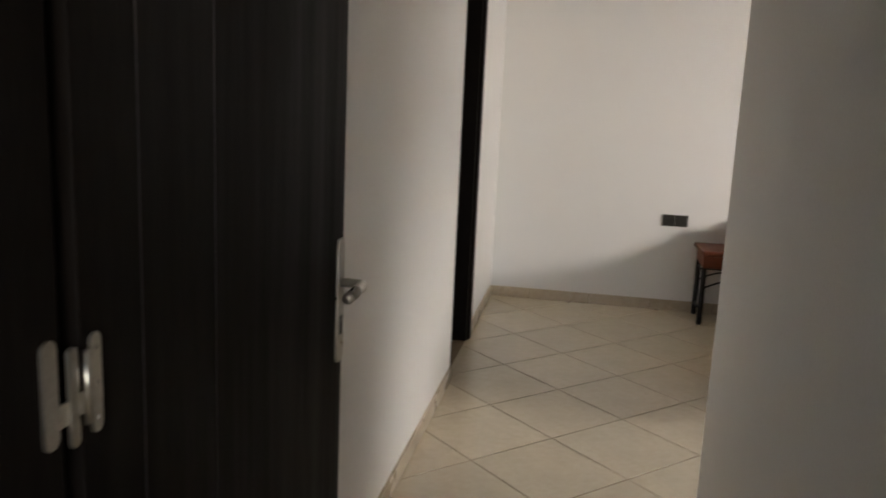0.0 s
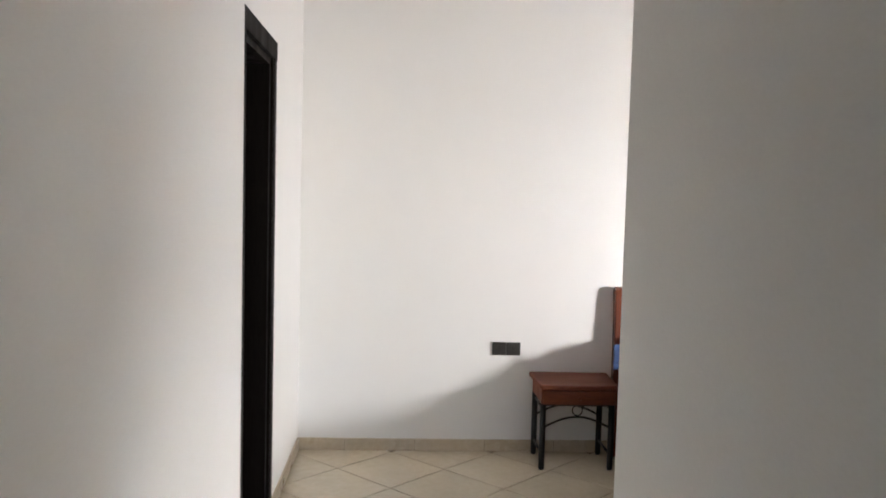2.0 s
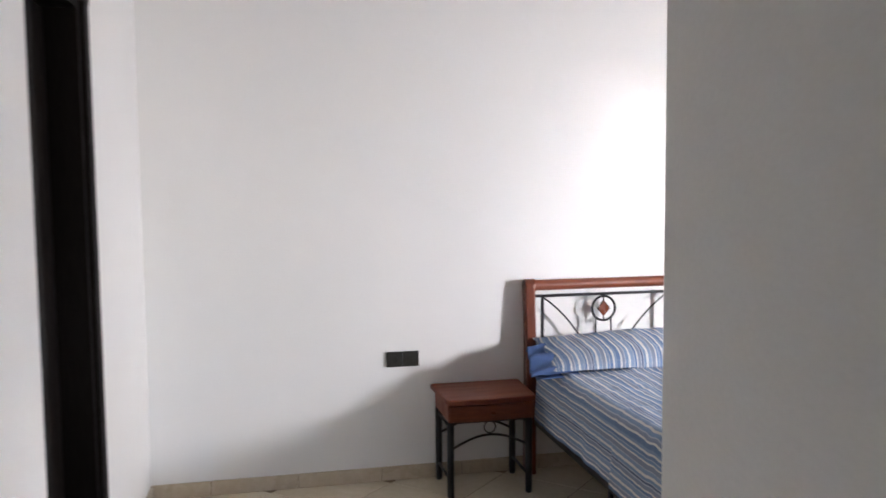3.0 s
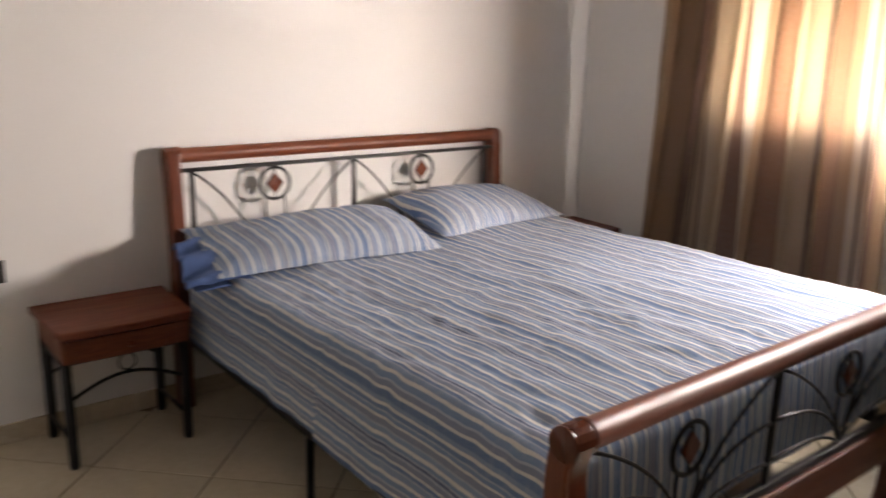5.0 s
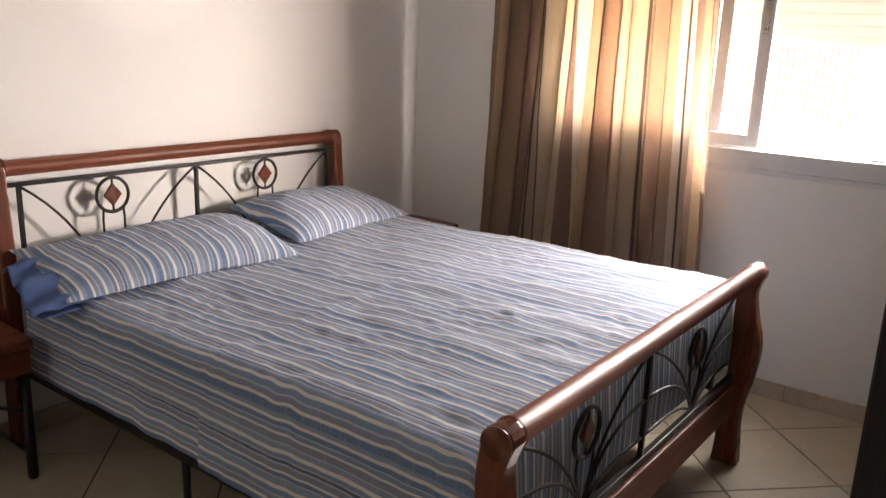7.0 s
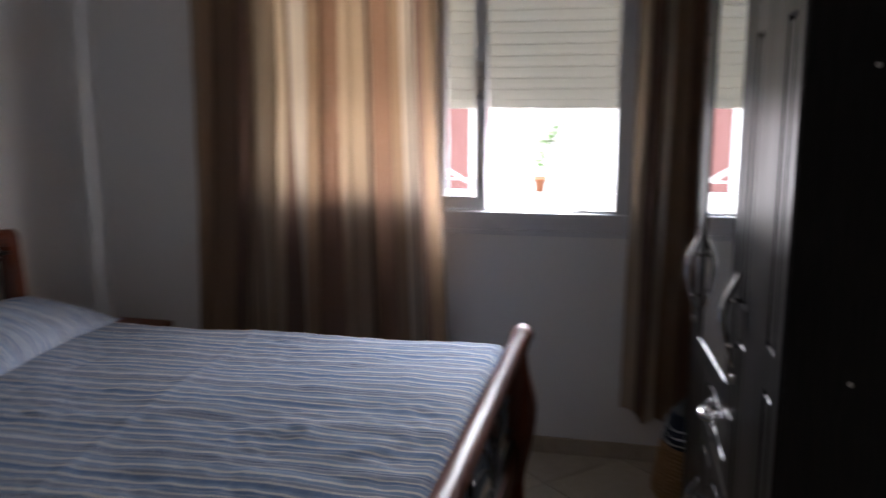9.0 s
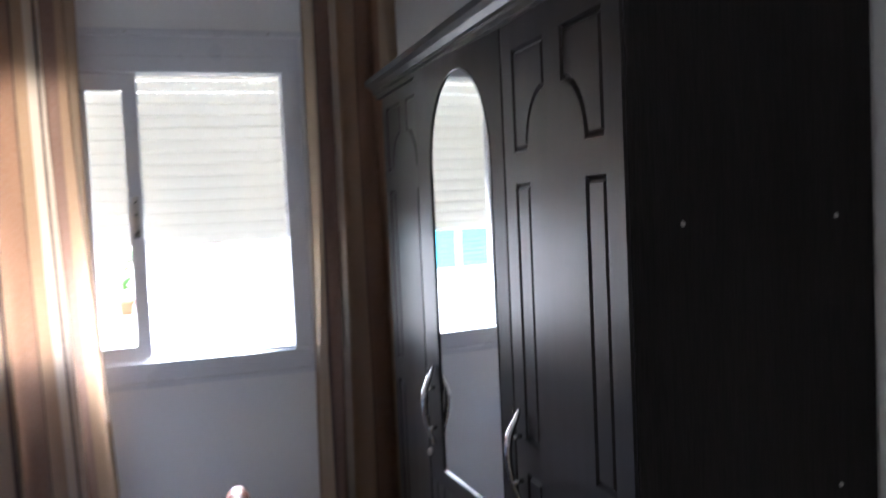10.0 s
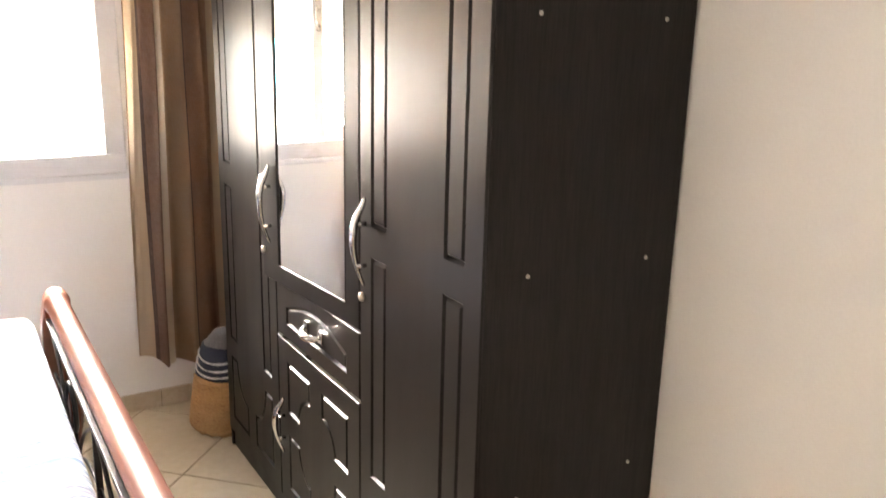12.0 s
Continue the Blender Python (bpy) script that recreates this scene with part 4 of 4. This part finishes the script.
curtain("curtain", -0.54, -1.60, 2.50, lambda u: 0.12 + 0.01 * math.sin(u * 9), 7, 0.040, 0.02, "long tan, brown and cream striped curtain drawn over half the window", -0.16)
curtain("curtain", -2.365, -2.715, 2.50, lambda u: 0.25 - 0.10 * u + 0.008 * math.sin(u * 17), 3, 0.044, 0.66, "tan and brown striped curtain gathered beside the window", -0.06)
rod = thing("curtain_rod", "dark metal curtain rod above the window", "curtain rod", at=(3.925, -1.6, 2.5))
part("rod", tube([(3.925, -2.86, 2.515), (3.925, -0.40, 2.515)], 0.012, 12), IRON, rod, "", True)
for y in (-2.80, -0.46):
    part("bracket", tube([(3.925, y, 2.515), (W, y, 2.515)], 0.008, 8), IRON, rod)
    part("finial", lathe([(0.006, 0), (0.022, 0.015), (0.022, 0.03), (0.008, 0.045)], (0, 0, 0), 14), IRON, rod, "", True).matrix_world = pose(3.925, y + (0.06 if y > -1 else -0.06), 2.515, 90 if y < -1 else -90)

# ---- straw bag with a dark bag on it, in the corner ----
bag = thing("straw_bag", "woven straw bag standing on the floor beside the wardrobe", "bag", at=(3.748, -2.61, 0))


def sack(cx, cy, z0, z1, rx, ry, top, seed, uw=40, vh=24):
    bm = bmesh.new()
    rings = []
    for j in range(vh + 1):
        v = j / vh
        r = (1 - 0.16 * math.exp(-((v) / 0.08) ** 2)) * (1 + (top - 1) * v)
        if j in (0, vh):
            r *= 0.75
        row = []
        for i in range(uw):
            a = i / uw * math.tau
            k = 1 + 0.05 * noise.noise((math.cos(a) * 2 + seed, math.sin(a) * 2, v * 3)) + 0.02 * noise.noise((math.cos(a) * 7, math.sin(a) * 7 + seed, v * 9))
            row.append(bm.verts.new((cx + rx * r * k * math.cos(a), cy + ry * r * k * math.sin(a), z0 + (z1 - z0) * v)))
        rings.append(row)
    for r, s in zip(rings, rings[1:]):
        for k in range(uw):
            bm.faces.new((r[k], r[(k + 1) % uw], s[(k + 1) % uw], s[k]))
    bm.faces.new(rings[0][::-1])
    bm.faces.new(rings[-1])
    return bm


part("body", sack(3.748, -2.610, 0.0, 0.215, 0.15, 0.145, 0.78, 1.0), STRAW, bag, "", True)
for k in range(14):
    z = 0.012 + k * 0.0147
    r = 0.152 * (1 - 0.16 * math.exp(-((z / 0.215) / 0.08) ** 2)) * (1 - 0.22 * z / 0.215)
    part("braid", tube([(3.748 + (r + 0.001) * math.cos(a), -2.610 + (r * 0.94 + 0.001) * math.sin(a), z + 0.003 * math.sin(a * 18)) for a in [i * math.tau / 72 for i in range(72)]], 0.0045, 6, closed=True), STRAW, bag, "", True)
bag2 = thing("cloth_bag", "dark navy cloth bag with white stripes in the straw bag", "bag", at=(3.748, -2.610, 0.215))
part("body", sack(3.748, -2.610, 0.207, 0.335, 0.122, 0.116, 0.72, 4.0), NAVY, bag2, "", True)
part("top", sack(3.748, -2.615, 0.325, 0.38, 0.09, 0.085, 0.5, 7.0, 30, 12), GREYCLOTH, bag2, "grey crumpled top", True)
for z in (0.240, 0.263, 0.290):
    r = 0.125 * (1 - 0.28 * (z - 0.207) / 0.128)
    part("stripe", tube([(3.748 + r * math.cos(a), -2.610 + r * 0.93 * math.sin(a), z + 0.010 * math.sin(a * 2)) for a in [i * math.tau / 40 for i in range(40)]], 0.004, 6, closed=True), WHITECLOTH, bag2)

# ---- outside: street and the house opposite ----
solid("ground", box(W + 0.22, 300, -200, 200, -3.45, -3.3), STREET, "pale paved street between the houses", "ground")
OX, PW = 20.0, 14.0            # face of the house opposite, and of its terrace wall
house = thing("house_opposite", "sunlit white house across the street with a terrace", "house", at=(OX, -3, -3.3))
part("wall", box(OX, OX + 8, -45, 40, -3.3, 6.5), PLASTER, house)
part("roof", box(OX - 0.25, OX + 8.2, -45.2, 40.2, 6.5, 6.7), PLASTER, house)
part("parapet", box(PW - 0.08, PW + 0.08, -45, 40, -3.3, 0.12, 0.01), PLASTER, house, "white terrace wall")
part("terrace_floor", box(PW + 0.08, OX, -45, 40, -0.62, -0.45), PLASTER, house)
rail_ = part("railing", tube([(PW, -44, 0.30), (PW, 39, 0.30)], 0.016, 8), WHITEIRON, house, "white iron railing")
for k in range(20):
    part("baluster", tube([(PW, -10.2 + k * 1.1, 0.11), (PW, -10.2 + k * 1.1, 0.30)], 0.011, 8), WHITEIRON, rail_)


def board_door(y0, y1, top, posts, label):
    """A red-brown door of upright boards with white posts in front of it."""
    d = part("door", box(OX - 0.05, OX + 0.01, y0, y1, -0.45, top, 0.006), REDPAINT, house, label)
    n_ = max(round((y1 - y0) / 0.13), 2)
    for k in range(n_):
        a, b = y0 + (y1 - y0) * k / n_ + 0.008, y0 + (y1 - y0) * (k + 1) / n_ - 0.008
        part("board", box(OX - 0.075, OX - 0.05, a, b, -0.44, top - 0.02, 0.006), REDPAINT, d)
    for y, w in posts:
        part("door_post", box(OX - 0.12, OX - 0.055, y - w / 2, y + w / 2, -0.45, top + 0.03, 0.006), WHITEIRON, d)
    return d


star_door = board_door(-2.68, -1.88, 1.95, [(-2.08, 0.08)], "dark red-brown board door with a white star")
pts = []
for k in range(8):
    a = k * math.pi / 4
    r = (0.27, 0.47)[(k // 2) % 2] if k % 2 == 0 else 0.095
    pts.append((-2.30 + r * math.cos(a), 0.55 + r * math.sin(a)))
part("star", prism(pts, "x", OX - 0.10, OX - 0.076), WHITEIRON, star_door, "white four-pointed star")
gate = board_door(0.80, 3.25, 1.95, [(1.22, 0.11), (2.06, 0.12), (2.75, 0.11)], "red-brown slatted gate with white posts")
part("brace", tube([(OX - 0.10, 1.30, -0.30), (OX - 0.10, 2.00, 0.10)], 0.03, 8), WHITEIRON, gate)
gd = part("shop_door", box(OX - 0.05, OX + 0.01, 5.10, 6.95, -0.05, 1.75, 0.006), TURQ, house, "turquoise slatted metal door")
for k in range(14):
    part("slat", box(OX - 0.075, OX - 0.05, 5.12, 6.93, -0.02 + k * 0.125, 0.075 + k * 0.125, 0.006), TURQ, gd)
for y in (5.10, 5.95, 6.95):
    part("post", box(OX - 0.10, OX - 0.052, y - 0.05, y + 0.05, -0.05, 1.80, 0.005), WHITEIRON, gd)


def barred_window(y0, y1, z0, z1, label):
    fw = part("window", box(OX - 0.03, OX + 0.02, y0, y1, z0, z1, 0.006), PLASTER, house, label)
    part("lintel", box(OX - 0.10, OX - 0.031, y0 - 0.05, y1 + 0.05, z1, z1 + 0.05, 0.004), REDPAINT, fw)
    for p, q in ((y0 - 0.05, y0 + 0.01), (y1 - 0.01, y1 + 0.05)):
        part("window_frame", box(OX - 0.06, OX - 0.031, p, q, z0 - 0.04, z1, 0.004), STREET, fw)
    part("window_frame", box(OX - 0.06, OX - 0.031, y0, y1, z0 - 0.04, z0 + 0.02, 0.004), STREET, fw)
    k_ = round((y1 - y0) / 0.21)
    for k in range(1, k_):
        y = y0 + (y1 - y0) * k / k_
        part("bar", tube([(OX - 0.07, y, z0), (OX - 0.07, y, z1)], 0.014, 6), WHITEIRON, fw)


barred_window(-1.20, 0.02, 0.74, 1.52, "barred window with a red-brown lintel")
barred_window(7.45, 8.00, 0.10, 1.10, "barred window with a red-brown lintel")
PX, PY, PZ = PW, -0.98, 0.12
plant = thing("potted_plant", "leafy green plant in a terracotta pot on the terrace wall", "plant", at=(PX, PY, PZ))
part("pot", lathe([(0.095, 0), (0.125, 0.19), (0.14, 0.195), (0.14, 0.235), (0.125, 0.235), (0.11, 0.22)], (PX, PY, PZ), 20), TERRACOTTA, plant, "", True)
stem = part("stem", tube(bezier((PX, PY, PZ + 0.20), (PX, PY + 0.05, PZ + 0.5), (PX, PY, PZ + 0.8), (PX, PY - 0.40, PZ + 1.08), 8), [0.015, 0.015, 0.014, 0.013, 0.012, 0.010, 0.009, 0.007, 0.005], 8), LEAF, plant, "", True)
stem_at = bezier((PX, PY, PZ + 0.20), (PX, PY + 0.05, PZ + 0.5), (PX, PY, PZ + 0.8), (PX, PY - 0.40, PZ + 1.08), 40)
rng = random.Random(4)
for k in range(90):
    t = rng.uniform(0.03, 1)
    base = stem_at[int(t * 40)] + Vector((rng.uniform(-0.05, 0.05), rng.uniform(-0.05, 0.05), rng.uniform(-0.03, 0.03)))
    d = Vector((rng.uniform(-1, 1), rng.uniform(-1, 1), rng.uniform(-0.2, 0.9))).normalized() * rng.uniform(0.10, 0.20)
    w = d.cross(Vector((rng.uniform(-1, 1), rng.uniform(-1, 1), 1))).normalized() * rng.uniform(0.022, 0.040)
    up = Vector((0, 0, 0.012))
    bm = bmesh.new()
    v = [bm.verts.new(p) for p in (base, base + d * 0.35 + w + up, base + d * 0.7 + w * 0.8 + up, base + d - up * 2, base + d * 0.7 - w * 0.8 + up, base + d * 0.35 - w + up, base + d * 0.5)]
    for a, b in ((0, 1), (1, 2), (2, 3), (3, 4), (4, 5), (5, 0)):
        bm.faces.new((v[a], v[b], v[6]))
    part("leaf", bm, LEAF, plant, "", True)

# ---- skirting tiles and floor tiles ----
def skirting(name, along, fixed, a0, a1, start, inward, label):
    """A row of skirting tiles with open joints along one wall."""
    row = tagged(new(name), label, "skirting", "", "structure")
    edges = sorted({a0, a1, *[e for e in (start + 0.408 * k for k in range(-30, 30)) if a0 + 0.02 < e < a1 - 0.02]})
    for p, q in zip(edges, edges[1:]):
        p, q = p + 0.0012, q - 0.0012
        lo, hi = sorted((fixed, fixed + inward * 0.011))
        b = box(p, q, lo, hi, 0.001, 0.070, 0.0015) if along == "x" else box(lo, hi, p, q, 0.001, 0.070, 0.0015)
        part("skirting_tile", b, SKIRT, row)
    lo, hi = sorted((fixed, fixed + inward * 0.008))
    part("joint", box(a0, a1, lo, hi, 0, 0.066) if along == "x" else box(lo, hi, a0, a1, 0, 0.066), GROUT, row)
    return row


skirting("baseboard_north", "x", 0.0, 0.0, W, 0.271, -1, "beige ceramic skirting tiles")
skirting("baseboard_west", "y", 0.0, DY1 + 0.077, -0.012, -0.25, 1, "beige ceramic skirting tiles")
skirting("baseboard_passage_west", "y", 0.025, CE + 0.01, -1.80, -2.2, 1, "beige ceramic skirting tiles")
skirting("baseboard_east", "y", W, S + 0.012, -0.012, -2.018, -1, "beige ceramic skirting tiles")
skirting("baseboard_south", "x", S, CX, W, 1.5, 1, "beige ceramic skirting tiles")
skirting("baseboard_passage_east", "y", CX, CE + 0.01, S, -3.4, -1, "beige ceramic skirting tiles")


def clip(poly, axis, limit, keep_above):
    out = []
    for i in range(len(poly)):
        p, q = poly[i - 1], poly[i]
        ip, iq = (p[axis] >= limit) == keep_above, (q[axis] >= limit) == keep_above
        if ip != iq:
            t = (limit - p[axis]) / (q[axis] - p[axis])
            out.append((p[0] + t * (q[0] - p[0]), p[1] + t * (q[1] - p[1])))
        if iq:
            out.append(q)
    return out


HD, GAP = 0.290, 0.0045
full_tile = None


def tile_mesh(poly):
    bm = bmesh.new()
    c = Vector((sum(p[0] for p in poly) / len(poly), sum(p[1] for p in poly) / len(poly)))
    low = [bm.verts.new((p[0], p[1], -0.008)) for p in poly]
    mid = [bm.verts.new((p[0], p[1], -0.0008)) for p in poly]
    top = []
    for p in poly:
        d = c - Vector(p)
        d = d.normalized() * 0.001
        top.append(bm.verts.new((p[0] + d.x, p[1] + d.y, 0.0)))
    k = len(poly)
    for a, b in ((low, mid), (mid, top)):
        for i in range(k):
            bm.faces.new((a[i], a[(i + 1) % k], b[(i + 1) % k], b[i]))
    bm.faces.new(top)
    me = bpy.data.meshes.new("floor_tile")
    bmesh.ops.recalc_face_normals(bm, faces=bm.faces)
    bm.to_mesh(me)
    bm.free()
    me.materials.append(TILE)
    return me


for i in range(-24, 26):
    for j in range(-24, 14):
        if (i + j) % 2:
            continue
        cx, cy = 0.837 + HD * i, -1.487 + HD * j + HD
        r = HD - GAP
        diamond = [(cx - r, cy), (cx, cy - r), (cx + r, cy), (cx, cy + r)]
        for x0, x1, y0, y1 in ((0.0, W, S, 0.0), (0.0, CX, CE - 0.15, S), (-1.2, 2.4, HY, CE - 0.15)):
            if cx + r < x0 or cx - r > x1 or cy + r < y0 or cy - r > y1:
                continue
            poly = diamond
            for axis, lim, above in ((0, x0, True), (0, x1, False), (1, y0, True), (1, y1, False)):
                poly = clip(poly, axis, lim, above) if poly else poly
            area = abs(sum(poly[k - 1][0] * poly[k][1] - poly[k][0] * poly[k - 1][1] for k in range(len(poly)))) / 2 if len(poly) > 2 else 0
            if area < 0.0015:
                continue
            if area > 2 * r * r - 1e-6:
                if full_tile is None:
                    full_tile = tile_mesh([(-r, 0), (0, -r), (r, 0), (0, r)])
                o = new("floor_tile", full_tile)
                o.location = (cx, cy, 0)
            else:
                o = new("floor_tile", tile_mesh(poly))
            o.parent = floor
